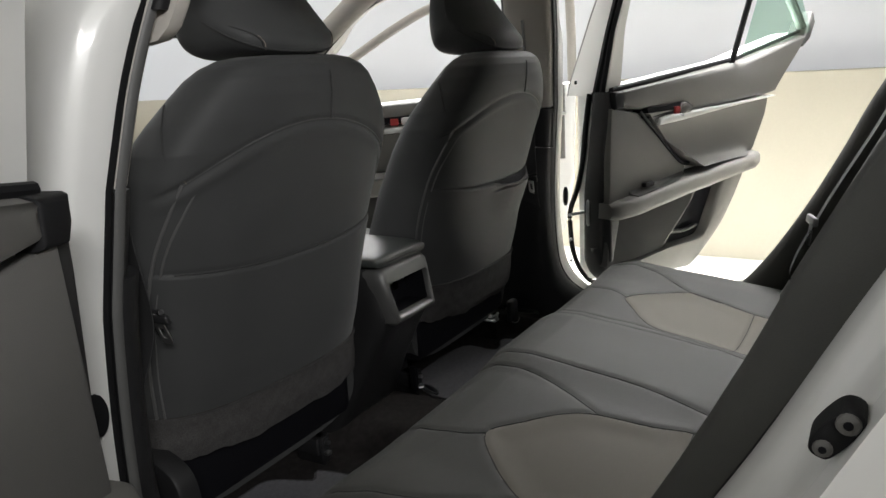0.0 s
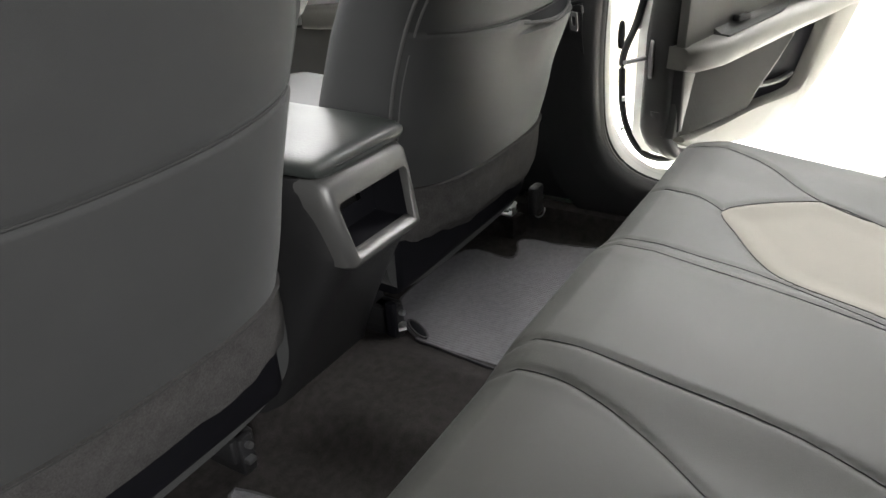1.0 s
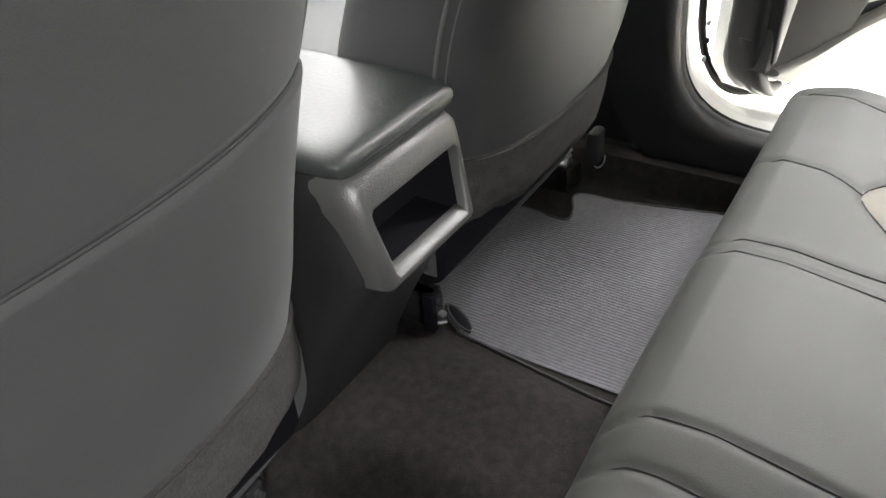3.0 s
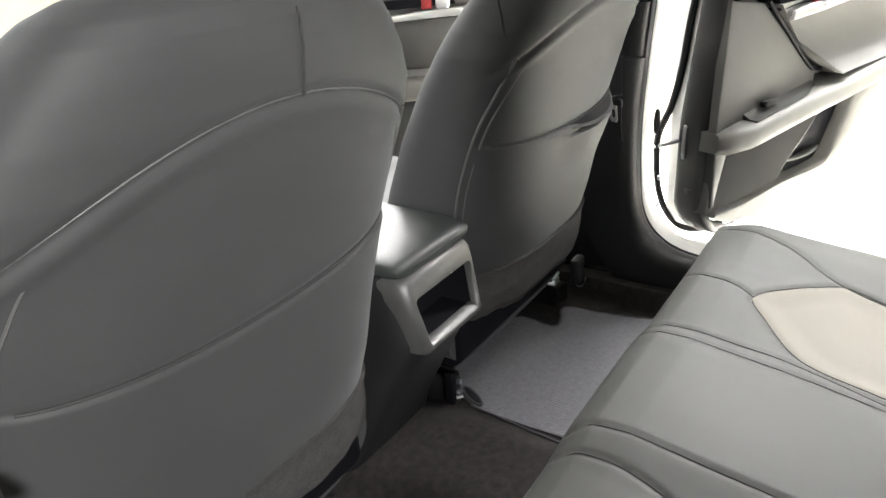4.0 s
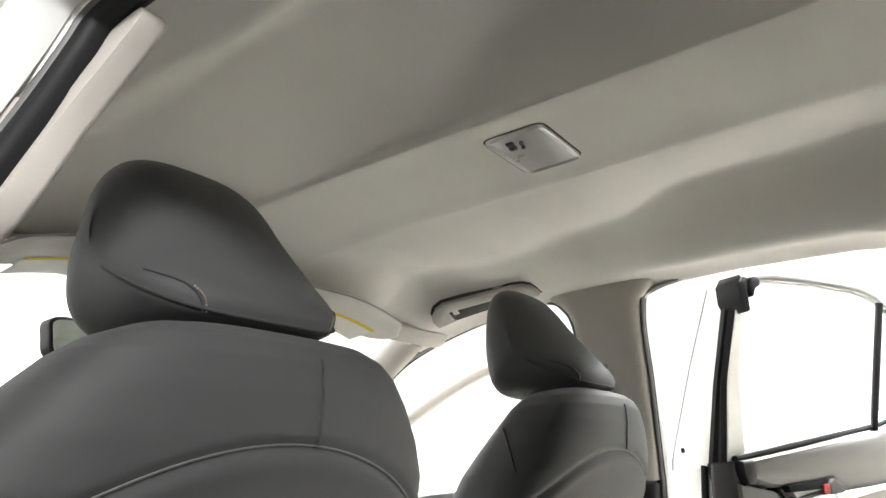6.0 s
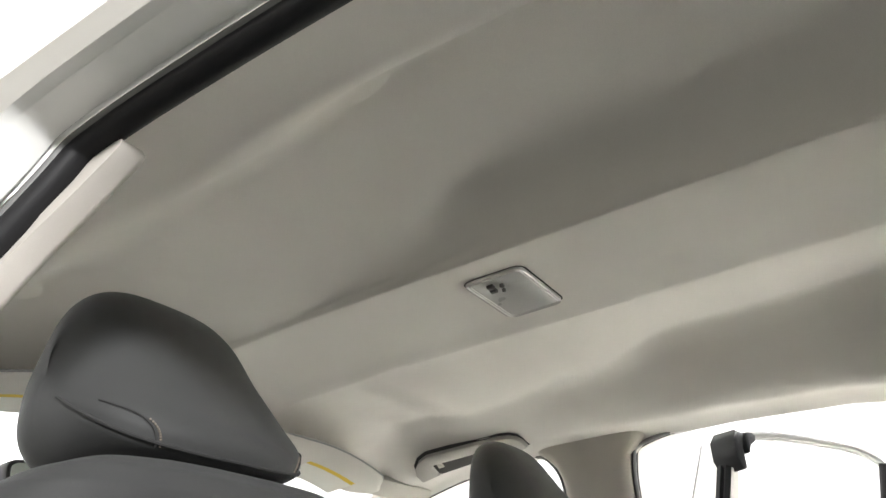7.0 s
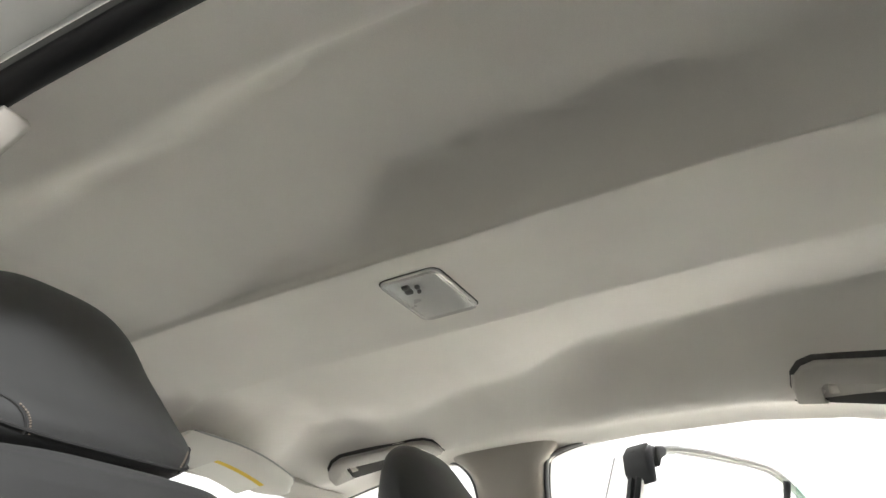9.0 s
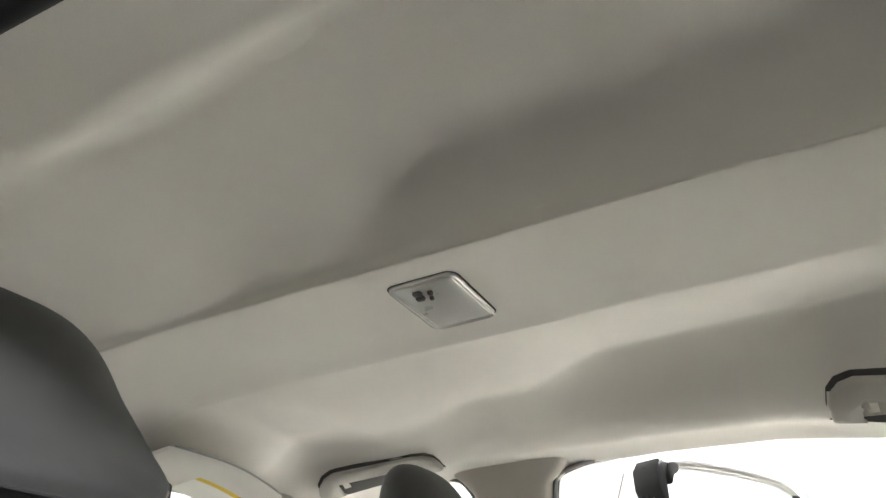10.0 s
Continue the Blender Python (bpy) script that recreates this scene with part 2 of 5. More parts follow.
def tube(path, r, seg=8, closed=False, flat=1.0, up=(0, 0, 1)):
    """A round bar along a path; r may vary along it; flat squeezes it towards up."""
    p = np.array(path, float)
    n = len(p)
    r = np.broadcast_to(np.array(r, float), (n,))
    rings = []
    for i in range(n):
        d = p[(i + 1) % n] - p[i - 1] if closed else p[min(i + 1, n - 1)] - p[max(i - 1, 0)]
        d = d / (np.linalg.norm(d) + 1e-9)
        s = np.cross(d, up)
        if np.linalg.norm(s) < 1e-3:
            s = np.cross(d, (1, 0.2, 0))
        s /= np.linalg.norm(s)
        u = np.cross(s, d)
        rings.append([p[i] + r[i] * (math.cos(a) * s + flat * math.sin(a) * u) for a in np.linspace(0, 2 * math.pi, seg, endpoint=False)])
    if closed:
        rings.append(rings[0])
    return loft(rings, not closed)


def block(lo, hi, r=0.006, mapped=lambda p: p):
    """A box with rounded edges, from its two corners."""
    lo, hi = np.array(lo, float), np.array(hi, float)
    r = min(r, (hi - lo).min() * 0.49)
    rings = []
    zs = [(lo[2], r), (lo[2] + r * 0.3, r * 0.3), (lo[2] + r, 0), (hi[2] - r, 0), (hi[2] - r * 0.3, r * 0.3), (hi[2], r)]
    for z, s in zs:
        ring = []
        for cx, cy, a0 in ((hi[0] - r, hi[1] - r, 0), (lo[0] + r, hi[1] - r, 90), (lo[0] + r, lo[1] + r, 180), (hi[0] - r, lo[1] + r, 270)):
            for a in (0, 30, 60, 90):
                ring.append(mapped(np.array((cx + (r - s) * math.cos(radians(a0 + a)), cy + (r - s) * math.sin(radians(a0 + a)), z))))
        rings.append(ring)
    return loft(rings)


def inset(poly, d):
    """A closed 2D outline moved inwards by d."""
    p = np.array(poly, float)
    area = np.sum(p[:, 0] * np.roll(p[:, 1], -1) - np.roll(p[:, 0], -1) * p[:, 1])
    e0, e1 = p - np.roll(p, 1, 0), np.roll(p, -1, 0) - p
    n0 = np.stack([-e0[:, 1], e0[:, 0]], 1) / (np.linalg.norm(e0, axis=1)[:, None] + 1e-9)
    n1 = np.stack([-e1[:, 1], e1[:, 0]], 1) / (np.linalg.norm(e1, axis=1)[:, None] + 1e-9)
    nn = n0 + n1
    nn /= np.maximum(np.linalg.norm(nn, axis=1), 0.5)[:, None]
    return p + nn * d * (1 if area > 0 else -1)


def slab(poly, b0, b1, r, mapped, hole=None):
    """A plate with a 2D outline (a, z) from depth b0 to b1, its front edge rounded by r. mapped takes (a, b, z)."""
    levels = [(b0, 0), (b1 - r, 0), (b1 - r * 0.3, r * 0.3), (b1, r)]
    rings = [[mapped(np.array((a, b, z))) for a, z in inset(poly, d)] for b, d in levels]
    v, f = loft(rings, False)
    k = len(poly)
    f.append(list(range(k))[::-1])
    f.append(list(range(len(v) - k, len(v))))
    return v, f


def inside(x, y, poly):
    """Which of the points lie in a closed outline."""
    x, y = np.asarray(x), np.asarray(y)
    hit = np.zeros(x.shape, bool)
    n = len(poly)
    for i in range(n):
        (x0, y0), (x1, y1) = poly[i], poly[(i + 1) % n]
        cross = (y0 > y) != (y1 > y)
        hit ^= cross & (x < (x1 - x0) * (y - y0) / (y1 - y0 + 1e-12) + x0)
    return hit


def away(x, y, path):
    """Distance of points from a polyline."""
    p = np.array(path, float)
    best = np.full(np.shape(x), 9.0)
    for (x0, y0), (x1, y1) in zip(p[:-1], p[1:]):
        dx, dy = x1 - x0, y1 - y0
        s = np.clip(((x - x0) * dx + (y - y0) * dy) / (dx * dx + dy * dy + 1e-12), 0, 1)
        best = np.minimum(best, np.hypot(x - x0 - s * dx, y - y0 - s * dy))
    return best


def step(a, b, x):
    t = np.clip((x - a) / (b - a), 0, 1)
    return t * t * (3 - 2 * t)


# ---------------------------------------------------------------- the studio round the car
def plate(name, lo, hi, mat, label, category):
    v, f = block(lo, hi, 0.004)
    return part(name, (v, f), mat, None, label, False, category, "structure")


plate("ground", (-60, -60, -0.2), (60, 60, 0.0), M_FLOOR, "smooth cream painted studio floor", "floor")
for tag, lo, hi in (("east", (2.65, -4.5, 0), (2.75, 4.5, 0.92)), ("west", (-3.4, -4.5, 0), (-3.3, 4.5, 0.92)), ("north", (-3.3, 4.4, 0), (2.65, 4.5, 0.92)), ("south", (-3.3, -4.5, 0), (2.65, -4.4, 0.92))):
    plate("wall_" + tag, lo, hi, M_DADO, "cream lower wall panel of the photo studio", "wall")
    grow = np.array((0.12, 0, 0)) if tag == "east" else np.array((-0.12, 0, 0)) if tag == "west" else np.array((0, 0.12, 0)) if tag == "north" else np.array((0, -0.12, 0))
    plate("backdrop_" + tag, np.array((lo[0], lo[1], 0.4)) + grow, np.array((hi[0], hi[1], 3.3)) + grow, {"west": M_WESTWALL, "east": M_EASTWALL, "north": M_NORTHWALL, "south": M_SOUTHWALL}[tag], "upper studio wall, tone and added glow set per side", "wall")
plate("studio_ceiling", (-3.6, -4.8, 3.2), (2.95, 4.8, 3.3), M_CEILING, "white studio ceiling with added glow", "ceiling")

# ---------------------------------------------------------------- the car's shell
def side_x(z, sign=1):
    """Half width of the body at the inner edge of the door openings."""
    return (-0.026 * step(1.0, 1.25, z) if sign < 0 else 0.0) + np.interp(z, [0.2, 0.5, 0.75, 0.906, 1.1, 1.275, 1.32], [0.735, 0.735, 0.722, 0.703, 0.655, 0.603, 0.585])


REAR_OPENING = [(-0.835, 0.865), (-0.755, 0.715), (-0.645, 0.54), (-0.53, 0.42), (-0.38, 0.365), (-0.22, 0.352), (-0.10, 0.368), (-0.035, 0.43), (-0.018, 0.55), (-0.022, 0.72), (-0.043, 0.906), (-0.066, 1.1), (-0.083, 1.235),
                (-0.118, 1.270), (-0.28, 1.283), (-0.475, 1.273), (-0.63, 1.248), (-0.76, 1.205), (-0.90, 1.13), (-0.945, 1.05), (-0.90, 0.98)]
FRONT_OPENING = [(0.155, 0.60), (0.135, 0.80), (0.10, 1.02), (0.075, 1.20), (0.088, 1.262), (0.135, 1.283), (0.30, 1.268), (0.45, 1.236), (0.575, 1.187), (0.78, 1.06), (0.98, 0.92), (1.02, 0.80), (1.00, 0.55), (0.92, 0.39), (0.75, 0.35), (0.32, 0.35), (0.20, 0.40)]


def opening_path(outline, sign, out=0.0):
    p = smooth_path(outline, 6, True)
    if out:
        p = inset(p, -out)
    return p


def solid_strip(outline, sign, sections, top=1.0):
    """A closed section (grow, dx) swept round a door opening, scaled by top along the roof rail."""
    rings = []
    base = opening_path(outline, sign)
    loops = [opening_path(outline, sign, g) for g, _ in sections]
    for i in range(len(base)):
        z0 = base[i][1]
        k = 1 - 0.75 * step(1.08, 1.24, z0)
        slim = 1 - 0.78 * step(1.12, 1.24, z0)
        rings.append([(sign * (side_x(z0, sign) + (dx * k if dx > 0.05 else dx)), *((base[i] + (lp[i] - base[i]) * slim) if g > 0.02 else lp[i])) for lp, (g, dx) in zip(loops, sections)])
        mid = np.mean(rings[-1], 0)
        rings[-1] = [tuple(mid + (np.array(p) - mid) * (1 - (1 - top) * step(1.10, 1.22, z0))) for p in rings[-1]]
    rings.append(rings[0])
    return loft(rings, False)


car = thing("car_body", (0, 0, 0), "white saloon car body with its four door openings", "car", kind="structure")
for sign in (1, -1):
    for outline in (REAR_OPENING, FRONT_OPENING):
        # painted jamb: inner flange, step and outer edge
        part("door_jamb", solid_strip(outline, sign, smooth_path([(0.004, 0.012), (0.006, 0.055), (0.013, 0.070), (0.022, 0.085), (0.027, 0.120), (0.036, 0.140), (0.055, 0.152), (0.075, 0.155), (0.075, 0.10), (0.03, 0.05), (0.03, 0.012)], 3, True)), M_WHITE, car, "glossy white painted door jamb")
        part("door_seal", solid_strip(outline, sign, [(0.012 + 0.010 * math.cos(a), 0.018 + 0.013 * math.sin(a)) for a in np.linspace(0, 2 * math.pi, 12, endpoint=False)], 0.5 if sign < 0 else 1.0), M_RUBBER, car, "black rubber weatherstrip")
        part("seal_lip", solid_strip(outline, sign, [(0.003 + 0.004 * math.cos(a), 0.000 + 0.008 * math.sin(a)) for a in np.linspace(0, 2 * math.pi, 8, endpoint=False)]), M_PIPING, car, "thin grey trim lip")
        part("outer_seal", solid_strip(outline, sign, [(0.036 + 0.008 * math.cos(a), 0.098 + 0.010 * math.sin(a)) for a in np.linspace(0, 2 * math.pi, 8, endpoint=False)]), M_RUBBER, car, "black rubber outer door seal")


def partial_strip(outline, sign, sections, keep):
    """A closed section swept along the kept stretch of a door opening."""
    base = smooth_path(outline, 10, True)
    loops = [inset(base, -g) for g, _ in sections]
    idx = [i for i in range(len(base)) if keep(*base[i])]
    rings = [[(sign * (side_x(base[i][1], sign) + dx), lp[i][0], lp[i][1]) for lp, (_, dx) in zip(loops, sections)] for i in idx]
    return loft(rings)


def edge_y(outline, z, front):
    """Where an outline crosses a height, on its front or rear edge."""
    p = opening_path(outline, 1)
    ys = []
    for (y0, z0), (y1, z1) in zip(p, np.roll(p, -1, 0)):
        if (z0 - z) * (z1 - z) <= 0 and z0 != z1:
            ys.append(y0 + (y1 - y0) * (z - z0) / (z1 - z0))
    return max(ys) if front else min(ys)


def pillar_rings(sign, zs, depth=0.03):
    rings = []
    for z in zs:
        zr = min(max(z, 0.36), 1.268)
        y0, y1 = edge_y(REAR_OPENING, zr, True) + 0.006, edge_y(FRONT_OPENING, max(zr, 0.37), False) - 0.006
        if z > 1.268:
            y0, y1 = y0 - (z - 1.268) * 1.2, y1 + (z - 1.268) * 1.2
        x = side_x(z, sign)
        c, h = (y0 + y1) / 2, (y1 - y0) / 2
        ring = []
        for a in np.linspace(0, 2 * math.pi, 28, endpoint=False):
            ca, sa = math.cos(a), math.sin(a)
            ring.append((sign * (x + 0.004 - depth * np.sign(ca) * abs(ca) ** 0.6 * (1.0 if ca > 0 else 0.8)), c + h * np.sign(sa) * abs(sa) ** 0.55, z))
        rings.append(ring)
    return rings


part("rail_seal", partial_strip(REAR_OPENING, -1, [(0.000 + 0.010 * math.cos(a), -0.007 + 0.0125 * math.sin(a)) for a in np.linspace(0, 2 * math.pi, 14, endpoint=False)], lambda y, z: z > 1.10), M_RUBBER, car, "thick black rubber seal along the roof rail")
for sign in (1, -1):
    up = part("pillar_trim", loft(pillar_rings(sign, np.linspace(0.908, 1.31 if sign > 0 else 1.19, 22))), M_TRIMLIGHT, car, "light grey upper centre pillar trim")
    part("pillar_trim", loft(pillar_rings(sign, np.linspace(0.30, 0.903, 26), 0.036)), M_BLACK, car, "black lower centre pillar trim")
    cap = smooth_path([(-0.068, 1.08), (-0.094, 1.17), (-0.118, 1.222), (-0.128, 1.238), (-0.134, 1.249), (-0.133, 1.257), (-0.122, 1.261), (-0.076, 1.256), (-0.036, 1.238), (-0.01, 1.222), (0.03, 1.20), (0.08, 1.19), (0.08, 1.10)], 4, True)
    if sign < 0:
        part("pillar_cap", slab(cap, 0.004, 0.028, 0.006, lambda p: (sign * (side_x(p[2], sign) - p[1] - 0.010), p[0], p[2])), M_TRIMLIGHT, up)
    part("belt_guide", tube([(sign * (side_x(z) - 0.028), 0.02 - 0.05 * (z - 1.0), z) for z in np.linspace(1.0, 1.14, 8)], 0.004, 6), M_GREYTAB, up)
    part("scuff_plate", partial_strip(REAR_OPENING, sign, [(0.003, 0.004), (-0.001, -0.008), (0.001, -0.022), (0.012, -0.038), (0.035, -0.048), (0.12, -0.053), (0.12, 0.0)], lambda y, z: z < 0.80 and (y > -0.10 or z < 0.42)), M_BLACK, car, "black plastic sill trim sweeping into the centre pillar")
    part("scuff_plate", block((0.655 if sign > 0 else -0.765, 0.16, 0.255), (0.765 if sign > 0 else -0.655, 0.98, 0.349), 0.022), M_BLACK, car, "black plastic sill scuff plate")
    part("rocker_panel", block((0.767 if sign > 0 else -0.90, -1.0, 0.17), (0.90 if sign > 0 else -0.767, 1.2, 0.335), 0.03), M_WHITE, car, "white rocker panel below the doors")
    # rear quarter: panel behind the rear opening, out to the skin
    rings = []
    for y in np.linspace(-1.02, -2.0, 12):
        rings.append([(sign * (side_x(z) + 0.03 + d), y, z) for z, d in ((0.25, 0), (0.6, 0), (0.95, 0), (1.12, 0.0), (1.12, 0.05), (0.95, 0.15), (0.6, 0.15), (0.25, 0.14))])
    part("quarter_panel", loft(rings), M_WHITE, car, "white rear quarter panel")
    rings = []
    for z in np.linspace(0.30, 1.0, 20):
        y = edge_y(REAR_OPENING, min(max(z, 0.37), 0.97), False)
        rings.append([(sign * (side_x(z) + dx), y - g, z) for g, dx in ((0.03, 0.15), (0.03, 0.02), (0.10, 0.0), (0.32, 0.0), (0.32, 0.15))])
    part("wheelhouse_panel", loft(rings), M_WHITE, car, "white painted wheelhouse jamb")
    # dark trim between bench and opening
    ys = opening_path(REAR_OPENING, sign)
    path = smooth_path([(sign * 0.70, -0.50, 0.32), (sign * 0.70, -0.63, 0.47), (sign * 0.70, -0.725, 0.62), (sign * 0.70, -0.80, 0.765), (sign * 0.69, -0.855, 0.885), (sign * 0.665, -0.93, 1.02)], 8)
    part("bolster_trim", tube(path, 0.050, 14, flat=0.8, up=(sign, 0, 0)), M_BOLSTER, car, "charcoal side trim beside the rear bench")
part("roof_panel", loft([[(x, y, 1.410 + 0.045 * (1 - (x / 0.66) ** 2) - 0.08 * max(0, abs(y + 0.1) - 0.5) ** 1.5 + dz) for x, dz in [(xx, 0.035) for xx in np.linspace(-0.58, 0.58, 18)] + [(xx, 0.0) for xx in np.linspace(0.58, -0.58, 18)]] for y in np.linspace(-1.05, 0.5, 20)]), M_WHITE, car, "white roof panel")
part("firewall", block((-0.75, 1.05, 0.2), (0.75, 1.12, 0.86), 0.01), M_BLACK, car, "dark bulkhead ahead of the front seats")
# Dashboard is unseen, added to stop light leaking in at the front.
part("dashboard", loft([[(x, 0.86 + 0.17 * math.cos(a), 0.74 + 0.13 * math.sin(a)) for a in np.linspace(0, 2 * math.pi, 20, endpoint=False)] for x in np.linspace(-0.70, 0.70, 12)]), M_BLACK, car, "unseen dark dashboard, added against light leaks")
part("parcel_shelf", block((-0.70, -1.45, 0.93), (0.70, -0.98, 0.97), 0.01), M_BLACK, car, "black parcel shelf behind the rear bench")
part("boot_lid", block((-0.80, -2.0, 0.90), (0.80, -1.46, 0.98), 0.02), M_WHITE, car, "white boot lid")
for sign in (1, -1):
    part("rear_pillar", tube(smooth_path([(sign * 0.585, -0.88, 1.24), (sign * 0.63, -1.10, 1.12), (sign * 0.68, -1.40, 0.98)], 6), 0.05, 10), M_WHITE, car, "sloping rear roof pillar")
    part("front_pillar", tube(smooth_path([(sign * 0.585, 0.46, 1.27), (sign * 0.635, 0.72, 1.13), (sign * 0.70, 1.05, 0.92)], 6), 0.035, 10), M_TRIMLIGHT, car, "light grey windscreen pillar trim")
# Unseen panels, added to stop light leaking in beside the rear pillars.
for sign in (1, -1):
    flank = smooth_path([(-0.66, 1.262), (-0.80, 1.208), (-0.92, 1.135), (-0.975, 1.05), (-0.93, 0.965), (-1.05, 0.93), (-1.46, 0.94), (-1.44, 0.99), (-1.20, 1.12), (-1.00, 1.235), (-0.80, 1.30)], 4, True)
    part("rear_gap_panel", slab(flank, -0.03, 0.012, 0.004, lambda p: (sign * (side_x(p[2], sign) - p[1]), p[0], p[2])), M_TRIMLIGHT, car, "unseen panel added to close rear light gaps")
# Unseen pane, added to dim light entering from the rear.
part("rear_light_stop", loft([[(x, y, z) for x in np.linspace(-w, w, 9)] + [(x, y - 0.006, z - 0.004) for x in np.linspace(w, -w, 9)] for y, z, w in ((-0.985, 1.235, 0.56), (-1.22, 1.115, 0.62), (-1.45, 0.975, 0.66))]), M_DARKPANE, car, "unseen dark pane added to hold back rear light", False)
part("windscreen_header", tube([(x, 0.475 - 0.10 * (x / 0.6) ** 2 + 0.03, 1.285 - 0.03 * (x / 0.6) ** 2) for x in np.linspace(-0.6, 0.6, 14)], 0.035, 10, flat=0.6), M_TRIMLIGHT, car, "header above the windscreen")


# ---------------------------------------------------------------- headliner
def roof_z(x, y):
    ax = np.abs(x)
    spine = 1.343 - 0.05 * np.clip(y - 0.10, 0, 9) ** 1.3 - 0.042 * step(0.32, 0.46, y) - 0.03 * np.clip(-y - 0.55, 0, 9)
    flank = 1 - (1 - np.clip((ax - 0.117) / 0.092, 0, 1)) ** 2.3
    rec = (0.022 * (1 - step(0.0, 0.135, y + 0.06 * ax)) + 0.040 * (1 - step(-0.26, -0.10, y)) + 0.020 * step(0.165, 0.27, y) * (1 - step(0.33, 0.44, y))) * flank
    bead = np.where(ax < 0.116, np.exp(-((ax - 0.116) / 0.035) ** 2), np.exp(-((ax - 0.116) / 0.006) ** 2))
    z = spine + rec - 0.006 * bead * (1 - step(0.25, 0.42, y))
    rail = np.interp(y, [-0.9, -0.63, -0.475, -0.28, -0.1, 0.1, 0.3, 0.45, 0.6], [1.17, 1.247, 1.271, 1.281, 1.279, 1.281, 1.267, 1.235, 1.19]) - 0.007 * (x > 0.3) * step(-0.08, -0.24, y)
    lip = np.where(x > 0, 0.548, 0.490)
    fall = step(np.where(x > 0, 0.405, 0.375), lip - 0.003, ax)
    shoulder = rail + np.where(x > 0, 0.014, 0.030 - 0.012 * step(-0.22, -0.08, y))
    z = z * (1 - fall) + shoulder * fall
    edge = np.clip((ax - lip) / (0.60 - lip), 0, 1)
    return z * (1 - edge ** 1.9) + rail * edge ** 1.9


xs = np.unique(np.round(np.concatenate([np.linspace(-0.602, 0.602, 241), np.linspace(-0.150, -0.105, 37), np.linspace(0.105, 0.150, 37)]), 5))
ys = np.linspace(-1.0, 0.46, 195)
gx, gy = np.meshgrid(xs, ys, indexing="ij")
gz = roof_z(gx, gy)
gx = np.where(gx < -0.40, -0.40 + (gx + 0.40) * 0.875, gx)
low = np.stack([gx, gy, gz], 2)
v0, f0 = sheet(low)
top = np.stack([gx[::10, ::10], gy[::10, ::10], gz[::10, ::10] + 0.008], 2)
v1, f1 = sheet(top)
part("ceiling", join((v0, f0), (v1, f1)), M_LINER, None, "pale grey moulded cloth headliner", True, "headliner", "structure")

# ---------------------------------------------------------------- floor carpet
xs, ys = np.linspace(-0.70, 0.70, 141), np.linspace(-0.75, 1.04, 100)
gx, gy = np.meshgrid(xs, ys, indexing="ij")


def floor_z(x, y):
    ax = np.abs(x)
    return 0.240 + 0.045 * (1 - step(0.06, 0.17, ax)) + 0.052 * step(0.632, 0.660, ax)


gz = floor_z(gx, gy) + 0.0012 * np.sin(gx * 300 + 7 * np.sin(gy * 41)) * np.sin(gy * 280)
# The block under the carpet is unseen, added to stop light from below.
part("floor", join(sheet(np.stack([gx, gy, gz], 2)), block((-0.76, -2.0, 0.14), (0.76, 1.06, 0.20), 0.01)), M_CARPET, None, "black carpeted car floor with a low centre tunnel", True, "floor", "structure")


def floor_mat(sign):
    """Ribbed mat with a bound edge and a notch at its inner front corner."""
    outline = [(0.157, -0.30), (0.612, -0.30), (0.594, 0.02), (0.588, 0.080), (0.568, 0.092), (0.530, 0.075), (0.495, 0.080), (0.487, 0.175), (0.30, 0.19), (0.225, 0.172), (0.202, 0.146), (0.172, 0.095), (0.159, 0.045)]
    if sign < 0:
        outline = [(0.240, -0.30)] + outline[1:8] + [(0.36, 0.19), (0.31, 0.175), (0.275, 0.10), (0.232, 0.085)]
    poly = smooth_path(outline, 4, True)
    xs, ys = np.arange(0.16, 0.63, 0.00115), np.linspace(-0.30, 0.19, 70)
    gx, gy = np.meshgrid(xs, ys, indexing="ij")
    z = floor_z(gx, gy) + 0.0035 + 0.00048 * np.sin(gx * 2 * math.pi / 0.0062 + 0.5 * np.sin(gy * 60)) + 0.0008 * np.sin(gx * 31 + 2) * np.sin(gy * 27)
    v, f = sheet(np.stack([sign * gx, gy, z], 2))
    cx, cy = (gx[:-1, :-1] + gx[1:, 1:]) / 2, (gy[:-1, :-1] + gy[1:, 1:]) / 2
    keep = inside(cx, cy, poly).ravel()
    mat_thing = thing("floor_mat", (sign * 0.4, -0.05, 0.25), "grey ribbed carpet mat on the rear footwell floor", "floor mat", "rear floor mats")
    part("mat_top", (v, [q for q, k in zip(f, keep) if k]), M_MAT, mat_thing)
    rim = [(sign * x, y, float(floor_z(np.array(x), y)) + 0.0025) for x, y in poly]
    if sign > 0:
        slot = [(0.186 + 0.033 * 0.51 * math.sin(q) - 0.009 * 0.86 * math.cos(q), 0.099 + 0.033 * 0.86 * math.sin(q) + 0.009 * 0.51 * math.cos(q)) for q in np.linspace(0, 2 * math.pi, 24, endpoint=False)]
        part("eyelet", slab(slot, 0.0, 0.0035, 0.001, lambda p: (p[0], p[2], 0.2455 + p[1])), M_VOID, mat_thing, "dark fixing eyelet at the mat corner")
    if sign > 0:
        part("eyelet_rim", tube([(x, y, 0.2485) for x, y in slot], 0.0022, 6, True), M_MATEDGE, mat_thing, "stitched rim of the fixing slot")
    part("binding", tube(rim, 0.0026, 6, True), M_MATEDGE, mat_thing, "dark stitched edge binding")


floor_mat(1)
floor_mat(-1)


